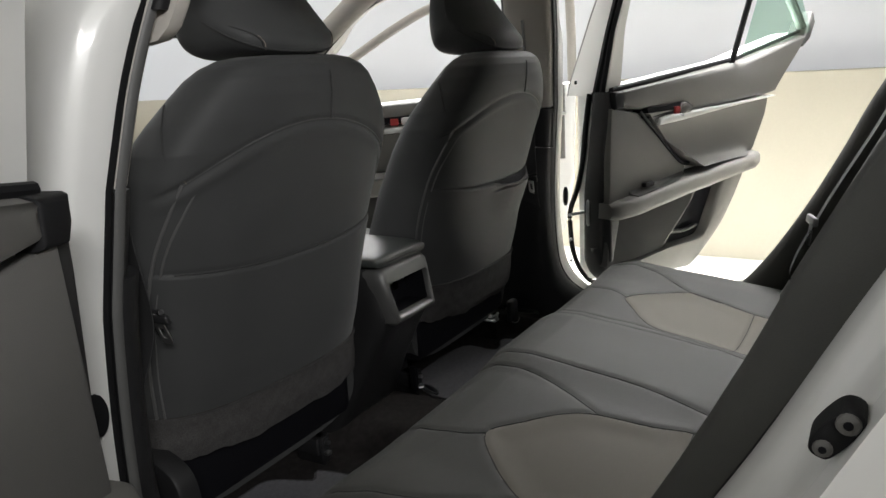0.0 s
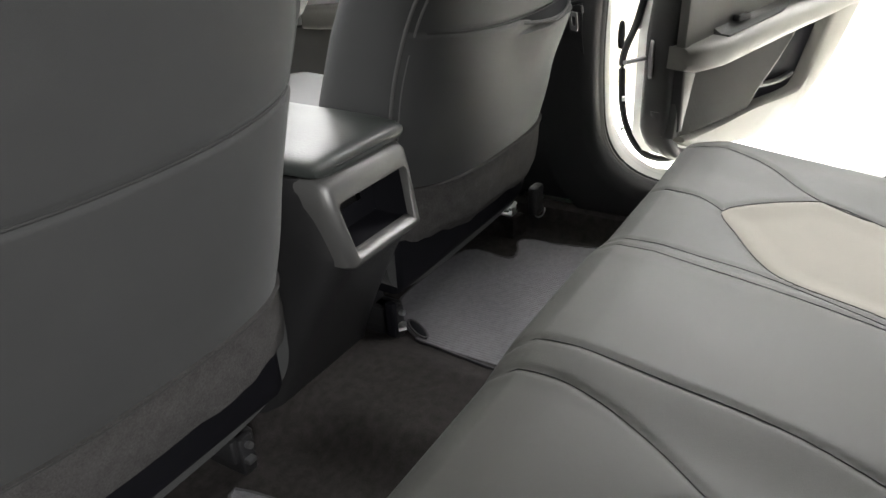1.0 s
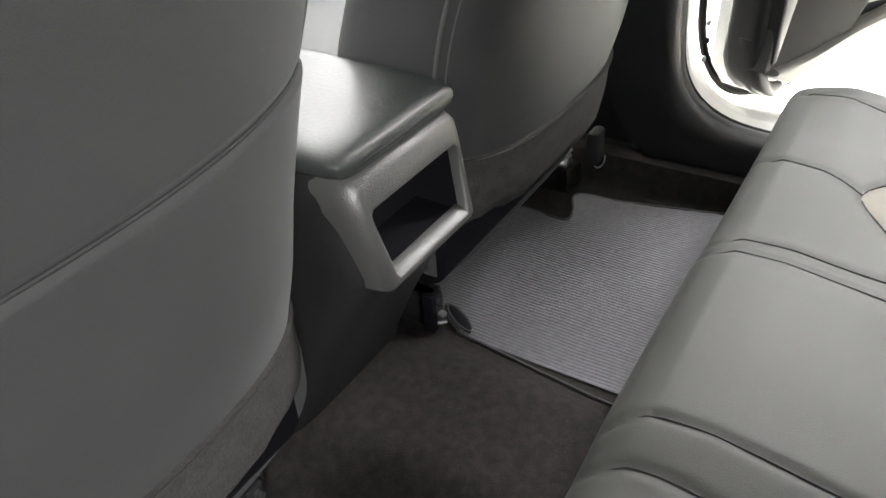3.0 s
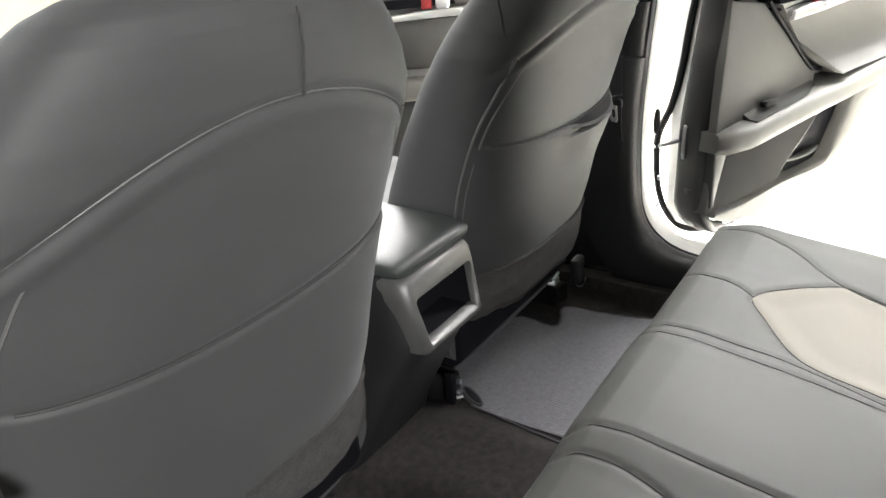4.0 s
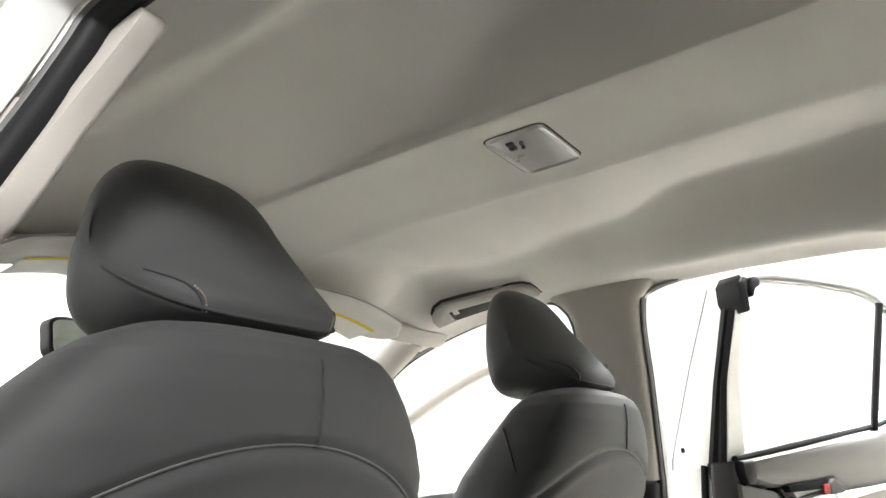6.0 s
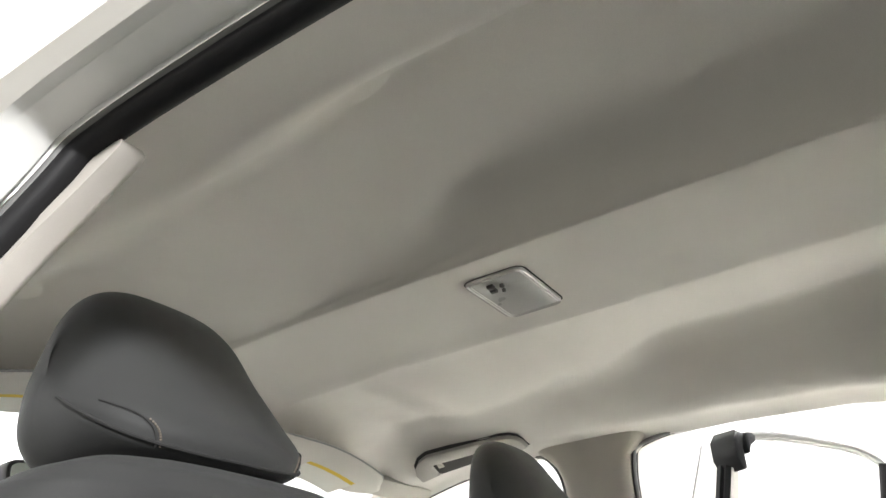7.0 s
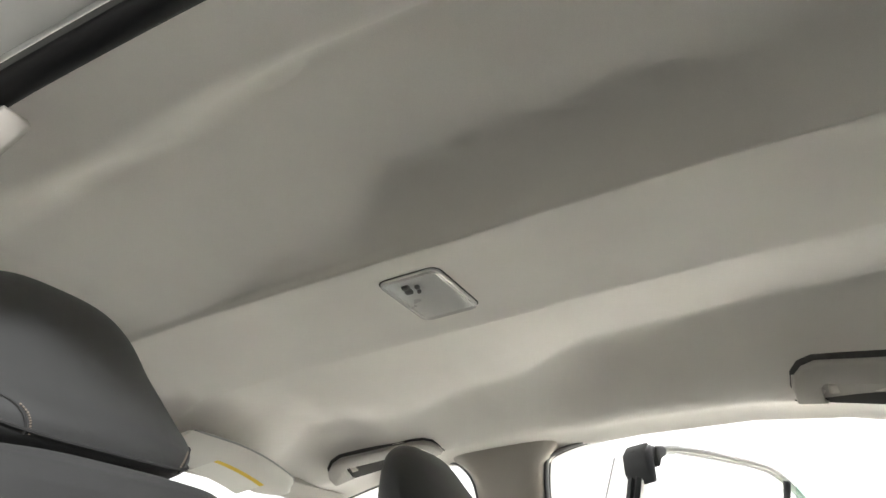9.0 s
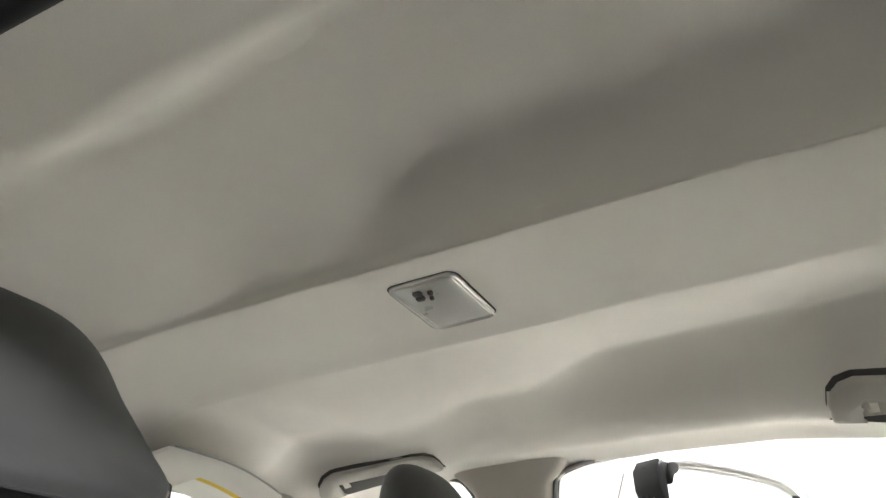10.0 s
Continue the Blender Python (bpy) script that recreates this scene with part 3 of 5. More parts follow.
# ---------------------------------------------------------------- front seats
ZK = [0.425, 0.45, 0.48, 0.51, 0.56, 0.65, 0.75, 0.85, 0.90, 0.935, 0.97, 1.005, 1.03, 1.045, 1.055, 1.060, 1.062]
WK = [0.225, 0.238, 0.245, 0.248, 0.250, 0.255, 0.262, 0.267, 0.267, 0.259, 0.235, 0.204, 0.178, 0.156, 0.130, 0.095, 0.04]
RK = [0.050, 0.034, 0.026, 0.022, 0.012, -0.004, -0.024, -0.050, -0.065, -0.075, -0.084, -0.090, -0.091, -0.087, -0.077, -0.064, -0.045]
DK = [0.20, 0.25, 0.275, 0.285, 0.285, 0.270, 0.245, 0.215, 0.196, 0.182, 0.168, 0.152, 0.138, 0.120, 0.095, 0.065, 0.03]


def seat_surface(x, z):
    """Rear face of a front seat's backrest: y at a place across and a height."""
    w, r, d = np.interp(z, ZK, WK), np.interp(z, ZK, RK), np.interp(z, ZK, DK)
    u = np.clip(np.abs(x) / w, 0, 1)
    return r + d / 2 - d / 2 * (1 - u ** 2.9) ** (1 / 2.9)


def seat_side(y, z):
    """Half width at a place fore and aft and a height."""
    w, r, d = np.interp(z, ZK, WK), np.interp(z, ZK, RK), np.interp(z, ZK, DK)
    u = np.clip(np.abs(y - r - d / 2) / (d / 2), 0, 1)
    return w * (1 - u ** 2.9) ** (1 / 2.9)


def arc_z(x):
    return 0.963 - 1.25 * x * x


def pocket_z(x):
    return 0.749 + 0.30 * x * x


def front_seat(x0, side, open_pocket):
    seat = thing("front_seat", (x0, 0.3, 0.25), "charcoal fabric front seat with a raised headrest" + (" and gaping back pocket" if open_pocket else " and flat back pocket"), "car seat", "front seats")
    at = lambda pts: [(x0 + p[0], p[1], p[2]) for p in pts]
    zs = np.concatenate([np.linspace(0.505, 1.02, 230), np.linspace(1.023, 1.062, 18)])
    rings = []
    for z in zs:
        w, r, d = np.interp(z, ZK, WK), np.interp(z, ZK, RK), np.interp(z, ZK, DK)
        ring = []
        for a in np.linspace(0, 2 * math.pi, 120, endpoint=False):
            ca, sa = math.cos(a), math.sin(a)
            x = w * np.sign(ca) * abs(ca) ** (2 / 2.9)
            y = r + d / 2 + d / 2 * np.sign(sa) * abs(sa) ** (2 / 2.9)
            if sa < 0:
                rear = step(0.0, 0.5, -sa)
                y -= rear * (0.004 * step(-0.004, 0.008, z - arc_z(x)) - 0.0032 * math.exp(-((z - arc_z(x) + 0.001) / 0.0055) ** 2) + 0.003 * math.exp(-((z - arc_z(x) + 0.016) / 0.009) ** 2))
                y -= rear * 0.005 * step(-0.004, 0.006, pocket_z(x) - z) * step(0.51, 0.6, z)
                y += rear * 0.003 * math.exp(-((z - pocket_z(x)) / 0.004) ** 2)
                y += rear * 0.0012 * math.sin(13 * x + 9 * z) * math.sin(17 * z + 5 * x)
                if open_pocket:
                    gap = step(-0.06, 0.06, x) * step(0.0, 0.06, 0.225 - x)
                    y -= rear * gap * 0.017 * step(0.0, 0.005, pocket_z(x) - 0.019 - z) * (1 - step(0.0, 0.14, pocket_z(x) - z))
            ring.append((x0 + x, y, z))
        rings.append(ring)
    part("backrest", loft(rings), M_SEAT, seat)
    # felt skirt hanging under the backrest
    rings = []
    for z in np.linspace(0.436 if x0 > 0 else 0.455, 0.531, 26):
        w, r, d = max(np.interp(z, ZK, WK), 0.244) + 0.003 + 0.009 * step(0.515, 0.47, z), np.interp(z, ZK, RK) - 0.006, np.interp(z, ZK, DK) + 0.008
        rings.append([(x0 + w * np.sign(math.cos(a)) * abs(math.cos(a)) ** 0.69, r + d / 2 + d / 2 * np.sign(math.sin(a)) * abs(math.sin(a)) ** 0.69, z + (0.008 * math.sin(2 * a + 1) + 0.003 * math.sin(11 * a) + 0.002 * math.sin(29 * a + 1)) * (1 - step(0.44, 0.49, z))) for a in np.linspace(0, 2 * math.pi, 80, endpoint=False)])
    part("skirt", loft(rings), M_SKIRT, seat, "black felt skirt below the backrest")
    xs = np.linspace(-0.232, 0.232, 60)
    lift = -0.0018
    part("seam", tube(at([(x, seat_surface(x, arc_z(x)) - lift, arc_z(x)) for x in xs]), 0.0014, 6), M_PIPING, seat, "raised arched seam")
    part("seam", tube(at([(x, seat_surface(x, pocket_z(x)) + 0.0006, pocket_z(x)) for x in xs]), 0.0016, 6), M_SEAM, seat, "dark pocket seam")
    if open_pocket:
        gx = np.linspace(-0.03, 0.228, 40)
        lip = [(x, seat_surface(x, 0.72) - 0.004 - 0.017 * math.sin(math.pi * (x + 0.03) / 0.258) ** 0.8, pocket_z(x) - 0.006 - 0.012 * math.sin(math.pi * (x + 0.03) / 0.258)) for x in gx]
        part("pocket_edge", tube(at(lip), 0.0032, 6), M_SEAT, seat, "rolled pocket edge")
        # Near-black sheet across the mouth paints in the pocket's shade.
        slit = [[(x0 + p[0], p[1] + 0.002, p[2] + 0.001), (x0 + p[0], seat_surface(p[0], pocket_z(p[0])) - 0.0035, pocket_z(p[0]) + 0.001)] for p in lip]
        part("pocket_shade", sheet(slit), M_VOID, seat, "near-black sheet for the pocket mouth's shade")
    for s in (-1, 1):
        yj = seat_surface(0.232, arc_z(0.232))
        pip = smooth_path([(0, yj, arc_z(0.232)), (0, yj + 0.025, 0.85), (0, yj + 0.062, 0.78), (0, yj + 0.095, 0.69), (0, yj + 0.115, 0.60), (0, yj + 0.125, 0.52)], 6)
        pip = [(s * (seat_side(p[1], p[2]) + 0.001), p[1], p[2]) for p in pip]
        part("piping", tube(at(pip), 0.0026, 8), M_PIPING, seat, "grey edge piping")
        inner_line = [(s * (seat_side(p[1] - 0.011, p[2]) + 0.0008), p[1] - 0.011, p[2]) for p in pip[2:]]
        part("piping", tube(at(inner_line), 0.0018, 6), M_PIPING, seat, "grey edge piping")
        up = smooth_path([(0, yj, arc_z(0.232)), (0, yj + 0.004, 0.925), (0, yj + 0.020, 0.965), (0, yj + 0.045, 1.0)], 6)
        up = [(s * (seat_side(p[1], p[2]) + 0.0015), p[1], p[2]) for p in up]
        part("seam", tube(at(up), 0.0014, 6), M_SEAM, seat)
        for q in range(0, len(up) - 1):
            a, b = np.array(up[q]), np.array(up[q + 1])
            part("stitch", tube(at([a + (b - a) * 0.2 + (-s * 0.004, -0.004, 0), a + (b - a) * 0.75 + (-s * 0.004, -0.004, 0)]), 0.0008, 5), M_STITCH, seat)
    zz = np.linspace(arc_z(0.02), 1.035, 14)
    part("seam", tube(at([(0.022 + 0.004 * math.sin(9 * z), seat_surface(0.02, z) - 0.0058, z) for z in zz]), 0.0013, 6), M_SEAM, seat)
    part("seam", tube(at([(x, seat_surface(x, 0.531) - 0.0064, 0.529) for x in np.linspace(-0.245, 0.245, 40)]), 0.0009, 6), M_SEAM, seat, "felt hem")
    # headrest, set slightly off the middle of the backrest
    xh = x0 - 0.008
    prof = smooth_path([(-0.060, 1.060), (-0.077, 1.069), (-0.076, 1.089), (-0.046, 1.128), (-0.010, 1.178), (0.030, 1.234), (0.068, 1.254), (0.096, 1.240), (0.106, 1.194), (0.104, 1.113), (0.085, 1.064), (0.02, 1.056)], 7, True)
    mid = np.array((0.025, 1.135))
    rings = []
    for u in np.sin(np.linspace(-math.pi / 2, math.pi / 2, 61)):
        shrink = (1 - min(abs(u), 1) ** 3.4) ** (1 / 2.2) * 0.99 + 0.01
        ring = []
        for y, z in prof:
            half = 0.122 + (0.006 - 0.026 * step(1.10, 1.25, z) + 0.004 * (1 - step(1.06, 1.12, z))) * shrink
            ring.append((xh + u * half, mid[0] + (y - mid[0]) * shrink + 0.012 * u * u * (1 - step(-0.02, 0.08, y)), mid[1] + (z - mid[1]) * (0.30 * shrink ** 0.8 + 0.70 * shrink)))
        rings.append(ring)
    head = part("headrest", loft(rings), M_SEAT, seat, "wedge-shaped charcoal headrest")

    def on_head(u, k):
        f = k - math.floor(k)
        y, z = prof[int(k) % len(prof)] * (1 - f) + prof[(int(k) + 1) % len(prof)] * f
        shrink = (1 - min(abs(u), 1) ** 3.4) ** (1 / 2.2) * 0.99 + 0.01
        half = 0.122 + (0.006 - 0.026 * step(1.10, 1.25, z) + 0.004 * (1 - step(1.06, 1.12, z))) * shrink
        return np.array((xh + u * half, mid[0] + (y - mid[0]) * shrink * 1.012 + 0.012 * u * u * (1 - step(-0.02, 0.08, y)), mid[1] + (z - mid[1]) * (0.30 * shrink ** 0.8 + 0.70 * shrink) * 1.006))

    part("seam", tube([on_head(u, 5.2) for u in np.sin(np.linspace(-1.35, 1.35, 40))], 0.0016, 6), M_SEAM, head, "dark rolled hem seam")
    for s in (-1, 1):
        curve = [on_head(s * u, k) for u, k in smooth_path([(0.57, 3), (0.59, 7), (0.62, 10), (0.67, 12.2), (0.73, 13.2), (0.80, 13.6), (0.86, 13.8)], 4)]
        part("seam", tube(curve, 0.0010, 6), M_SEAM, head)
        for a, b in zip(curve[:12], curve[1:13]):
            part("stitch", tube([a + (b - a) * 0.15 + (s * -0.003, -0.0015, 0), a + (b - a) * 0.7 + (s * -0.003, -0.0015, 0)], 0.0009, 5), M_STITCH, head)
        part("post", tube([(xh + s * 0.055, 0.015, 1.03), (xh + s * 0.055, 0.018, 1.075)], 0.006, 8), M_STEEL, head, "chrome headrest post")
    # seat base and its fittings
    rings = []
    for y in np.linspace(0.10, 0.68, 26):
        t = (y - 0.10) / 0.58
        h = 0.10 + 0.02 * t - 0.06 * step(0.9, 1, t)
        rings.append([(x0 + 0.255 * (1 - 0.1 * step(0.85, 1, t)) * np.sign(math.cos(a)) * abs(math.cos(a)) ** 0.5, y, 0.43 + 0.03 * t + h * np.sign(math.sin(a)) * abs(math.sin(a)) ** 0.5) for a in np.linspace(0, 2 * math.pi, 40, endpoint=False)])
    part("seat_cushion", loft(rings), M_SEAT, seat)
    # Added near-black block paints the shaded void below the skirt.
    part("under_seat_shade", block((x0 - 0.238, 0.094, 0.335), (x0 + 0.238, 0.66, 0.462), 0.02), M_VOID, seat, "near-black block for the shade under the seat")
    back = 0.12 if side > 0 else 0.0
    cover = smooth_path([(0.04 + back, 0.36), (0.02 + back, 0.42), (0.05 + back, 0.470), (0.16 + back / 2, 0.485), (0.40, 0.44), (0.58, 0.40), (0.58, 0.34), (0.30, 0.33)], 5, True)
    part("side_cover", slab(cover, 0.236, 0.272, 0.008, lambda p: (x0 + side * p[1], p[0], p[2])), M_BLACK, seat, "dark plastic seat side cover")
    for rx in ((-0.205, 0.238) if x0 > 0 else (-0.238, 0.168)):
        rail = part("seat_rail", block((x0 + rx - 0.020, 0.125, 0.262), (x0 + rx + 0.020, 0.66, 0.300), 0.004), M_BLACK, seat, "black steel seat rail")
        inner = rx * x0 < 0
        foot = [(x0 + rx - 0.024, 0.112), (x0 + rx + 0.022, 0.104), (x0 + rx + 0.026, 0.19), (x0 + rx - 0.028, 0.19)]
        if inner:
            part("rail_foot", block((x0 + rx - 0.012, 0.118, 0.238), (x0 + rx + 0.012, 0.19, 0.300), 0.004), M_BLACK, rail, "black steel rail foot")
            part("rail_bracket", join(block((x0 + rx - 0.010, 0.108, 0.262), (x0 + rx + 0.004, 0.119, 0.270), 0.002), tube([(x0 + rx, 0.119, 0.288), (x0 + rx, 0.110, 0.289)], 0.005, 8)), M_STEEL, rail, "bright zinc clip on the rail end")
        else:
            part("rail_foot", slab(foot, 0.236, 0.286, 0.010, lambda p: (p[0], p[2], p[1])), M_CARPET, rail, "felt covered rail foot")
            part("rail_bracket", join(block((x0 + rx - 0.030, 0.112, 0.293), (x0 + rx + 0.000, 0.150, 0.297), 0.0015), block((x0 + rx - 0.026, 0.109, 0.296), (x0 + rx - 0.012, 0.113, 0.314), 0.0015), tube([(x0 + rx - 0.02, 0.120, 0.305), (x0 + rx + 0.01, 0.122, 0.309)], 0.004, 8)), M_STEEL, rail, "bright zinc rail bracket")
        part("riser", block((x0 + rx - 0.016, 0.16, 0.30), (x0 + rx + 0.016, 0.60, 0.36), 0.004), M_BLACK, seat)
    part("recliner_bar", tube([(x0 - 0.21, 0.13, 0.345), (x0 + 0.21, 0.13, 0.345)], 0.011, 8), M_BLACK, seat)
    return seat


front_seat(0.37, 1, True)
front_seat(-0.37, -1, False)

# ---------------------------------------------------------------- centre console
console = thing("center_console", (0, 0.15, 0.28), "black plastic centre console with padded armrest lid", "console")

# housing: rear face leans, undercut below the bezel
rings = []
for z, yr, w in ((0.235, 0.150, 0.135), (0.30, 0.128, 0.122), (0.38, 0.090, 0.112), (0.46, 0.048, 0.105), (0.505, 0.022, 0.102), (0.5275, 0.014, 0.101), (0.529, 0.014, 0.101), (0.56, 0.018, 0.1005), (0.58, 0.020, 0.100), (0.604, 0.026, 0.099), (0.6055, 0.026, 0.099), (0.615, 0.028, 0.098), (0.632, 0.040, 0.094), (0.636, 0.055, 0.088)):
    ring = []
    for a in np.linspace(0, 2 * math.pi, 96, endpoint=False):
        ca, sa = math.cos(a), math.sin(a)
        x, y = w * np.sign(ca) * abs(ca) ** 0.35, (yr + 0.75) / 2 + (0.75 - yr) / 2 * np.sign(sa) * abs(sa) ** 0.22
        ring.append((x, y + (0.09 if sa < 0 and abs(x) < 0.080 and 0.528 < z < 0.605 else 0), z))
    rings.append(ring)
part("housing", loft(rings), M_CONSOLE, console)
# lid, domed, with a thin overhanging rear lip
rings = []
for y, h, w in ((0.030, 0.006, 0.086), (0.033, 0.010, 0.093), (0.045, 0.014, 0.097), (0.08, 0.017, 0.099), (0.16, 0.019, 0.100), (0.28, 0.020, 0.100), (0.36, 0.018, 0.098), (0.375, 0.008, 0.09)):
    rings.append([(w * np.sign(math.cos(a)) * abs(math.cos(a)) ** 0.28, y, 0.646 + (h if math.sin(a) > 0 else 0.008) * np.sign(math.sin(a)) * abs(math.sin(a)) ** 0.5) for a in np.linspace(0, 2 * math.pi, 48, endpoint=False)])
lid = part("lid", loft(rings), M_LID, console, "padded black leatherette armrest lid")
part("lid_seam", tube([(x, 0.0305 + 0.01 * (abs(x) / 0.09) ** 6, 0.645) for x in np.linspace(-0.092, 0.092, 30)], 0.0016, 6), M_SEAM, lid)


# bezel round an open tray on the rear face
def bez(p):
    return (p[0], 0.004 + (p[2] - 0.525) * 0.24 - p[1], p[2])


outer = [(-0.076, 0.523), (-0.070, 0.519), (0.070, 0.519), (0.076, 0.523), (0.084, 0.60), (0.084, 0.622), (0.076, 0.631), (-0.076, 0.631), (-0.084, 0.622), (-0.084, 0.60)]
inner = [(-0.064, 0.533), (-0.061, 0.530), (0.061, 0.530), (0.064, 0.533), (0.072, 0.592), (0.072, 0.598), (0.068, 0.602), (-0.068, 0.602), (-0.072, 0.598), (-0.072, 0.592)]
levels = [(inset(outer, -0.007), -0.045), (inset(outer, -0.0068), -0.022), (inset(outer, -0.005), -0.010), (inset(outer, -0.002), -0.003), (inset(outer, 0.002), 0.001), (inset(outer, 0.005), 0.0028), (inset(inner, -0.003), 0.0036), (inset(inner, -0.001), 0.0030), (inner, 0.001), (inset(inner, 0.0015), -0.012)]
frame_rings = [[bez(np.array((a, b, z))) for a, z in poly] for poly, b in levels]
bezel = part("bezel", loft(frame_rings, False), M_BEZEL, console, "satin graphite bezel round an open tray")
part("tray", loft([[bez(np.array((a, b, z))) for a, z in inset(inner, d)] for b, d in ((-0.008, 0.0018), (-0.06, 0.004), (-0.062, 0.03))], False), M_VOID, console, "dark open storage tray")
part("tray_lip", loft([[bez(np.array((x, b, z))) for b, z in ((0.0030, 0.5255), (0.0038, 0.5275), (0.0032, 0.5290), (-0.004, 0.5345), (-0.012, 0.535), (-0.012, 0.5255))] for x in np.linspace(-0.0635, 0.0635, 8)]), M_BEZEL, bezel, "sloping lower lip of the tray")
part("base_clip", block((0.122, 0.100, 0.266), (0.134, 0.118, 0.330), 0.003), M_VOID, console, "dark slot cover at the console base")
part("bolt", tube([(0.140, 0.112, 0.268), (0.152, 0.098, 0.270)], 0.0035, 8), M_STEEL, console, "bright bolt at the console foot")

# ---------------------------------------------------------------- rear bench
bench = thing("rear_bench", (0, -0.5, 0.25), "grey upholstered rear bench seat with taupe inserts", "car seat")
TIP = [(0.361, -0.345), (0.428, -0.391), (0.482, -0.450), (0.489, -0.480), (0.474, -0.535), (0.440, -0.614), (0.405, -0.70), (0.19, -0.70), (0.174, -0.614), (0.192, -0.554), (0.208, -0.470), (0.236, -0.425), (0.30, -0.378)]
INSERTS = [smooth_path(TIP, 5, True), smooth_path([(-x, y) for x, y in TIP], 5, True)]
SEAMS = []
for s in (1, -1):
    SEAMS.append(smooth_path([(s * 0.400, -0.215), (s * 0.395, -0.27), (s * 0.382, -0.315), (s * 0.361, -0.345)], 6))
    SEAMS.append(smooth_path([(s * 0.605, -0.235), (s * 0.595, -0.29), (s * 0.565, -0.365), (s * 0.498, -0.451), (s * 0.470, -0.535)], 6))
    SEAMS.append(smooth_path([(s * 0.440, -0.614), (s * 0.30, -0.617), (s * 0.174, -0.614)], 6))
SEAMS.append(smooth_path([(0.190, -0.222), (0.205, -0.26), (0.207, -0.35), (0.205, -0.43), (0.165, -0.57), (0.13, -0.66)], 6))
SEAMS.append(smooth_path([(0.160, -0.222), (0.172, -0.26), (0.172, -0.35), (0.168, -0.44), (0.150, -0.58)], 6))
SEAMS.append(smooth_path([(-0.105, -0.222), (-0.085, -0.26), (-0.085, -0.39), (-0.088, -0.52), (-0.125, -0.66)], 6))
SEAMS.append(smooth_path([(-0.150, -0.222), (-0.135, -0.26), (-0.140, -0.33), (-0.165, -0.40), (-0.206, -0.470)], 6))


def cushion_top(x, y):
    ax = np.abs(x)
    z = np.where(y < -0.30, 0.486 + 0.13 * (y + 0.345), 0.4919 - 0.02 * (y + 0.30))
    z = z + 0.012 * (1 - step(0.10, 0.20, np.abs(x - 0.03))) + 0.010 * step(0.46, 0.58, ax) * step(0.22, 0.30, -y) - 0.02 * step(0.62, 0.70, ax)
    return z


ROLL = [tuple(p) for p in smooth_path([(-0.270, -0.20), (-0.232, -0.14), (-0.214, -0.085), (-0.212, -0.042), (-0.224, -0.014), (-0.252, 0.0)], 9)][:40]
ROLL += [(-0.250, 0.0)] * (40 - len(ROLL))
prof_t = np.concatenate([np.linspace(-1, 0, 40, endpoint=False), np.linspace(0, 1, 116)])
xs = np.linspace(-0.695, 0.695, 300)
P = np.zeros((len(xs), len(prof_t), 3))
for j, t in enumerate(prof_t):
    if t < 0:
        # front roll, from the underside up to the crest
        a = (t + 1)
        y, k = ROLL[j]
        P[:, j] = np.stack([xs, np.full_like(xs, y), cushion_top(xs, np.full_like(xs, -0.26)) + k + 0.010 * (1 - a)], 1)
    else:
        y = np.full_like(xs, -0.250 - 0.545 * t)
        P[:, j] = np.stack([xs, y, cushion_top(xs, y)], 1)
flatx, flaty = P[..., 0], P[..., 1]
groove = np.zeros(flatx.shape)
topmask = np.zeros(len(prof_t))
topmask[34:] = 1
topmask[26:34] = np.linspace(0.2, 1, 8)
for s in SEAMS + [np.vstack([p, p[:1]]) for p in INSERTS]:
    d = away(flatx, flaty, s)
    groove = np.maximum(groove, 0.0032 * np.exp(-(d / 0.0045) ** 2))
for p in INSERTS:
    d = away(flatx, flaty, np.vstack([p, p[:1]]))
    P[..., 2] -= 0.006 * np.where(inside(flatx, flaty, p), step(0, 0.05, d), 0)
P[..., 2] -= groove * topmask[None, :]
ends = 0.05 * (np.abs(flatx) / 0.695) ** 40
P[..., 2] -= ends * topmask[None, :]
P[..., 2] += 0.0015 * np.sin(11 * flatx + 3) * np.sin(14 * flaty)
verts, faces = sheet(P)
cx, cy = (flatx[:-1, :-1] + flatx[1:, 1:]) / 2, (flaty[:-1, :-1] + flaty[1:, 1:]) / 2
which = np.zeros(cx.shape, int)
for i, p in enumerate(INSERTS):
    which[inside(cx, cy, p) & (np.arange(cx.shape[1]) > 40)[None, :]] = i + 1
which = which.ravel()


def subset(verts, faces, keep):
    used = {}
    out = []
    for q, k in zip(faces, keep):
        if k:
            out.append([used.setdefault(i, len(used)) for i in q])
    order = sorted(used, key=used.get)
    return [verts[i] for i in order], out


cushion = part("bench_cushion", join(subset(verts, faces, which == 0), block((-0.69, -0.80, 0.26), (0.69, -0.29, 0.40), 0.03)), M_BENCH, bench, "grey upholstered bench cushion")
for i in (1, 2):
    part("seat_insert", subset(verts, faces, which == i), M_INSERT, bench, "taupe fabric seat insert")
for s in SEAMS + INSERTS:
    run = [(x, y, float(np.interp(-y, [0.212, 0.222, 0.25], [-0.042, -0.016, 0.0]))) for x, y in s if y < -0.222 or s[0][1] < -0.25]
    if s[0][1] > -0.25:
        run = [(s[0][0], -0.2135, -0.085), (s[0][0], -0.2118, -0.060), (s[0][0], -0.2118, -0.042), (s[0][0], -0.215, -0.030)] + run
    pts = [(x, y + (0.0008 if k < -0.03 else 0), float(cushion_top(np.array(x), np.array(max(min(y, -0.26), -0.79)))) + k - 0.0021 * step(-0.03, 0.0, k) + 0.0015 * math.sin(11 * x + 3) * math.sin(14 * y) - 0.05 * (abs(x) / 0.695) ** 40) for x, y, k in run]
    part("seam", tube(pts, 0.0008, 6), M_SEAM, cushion)

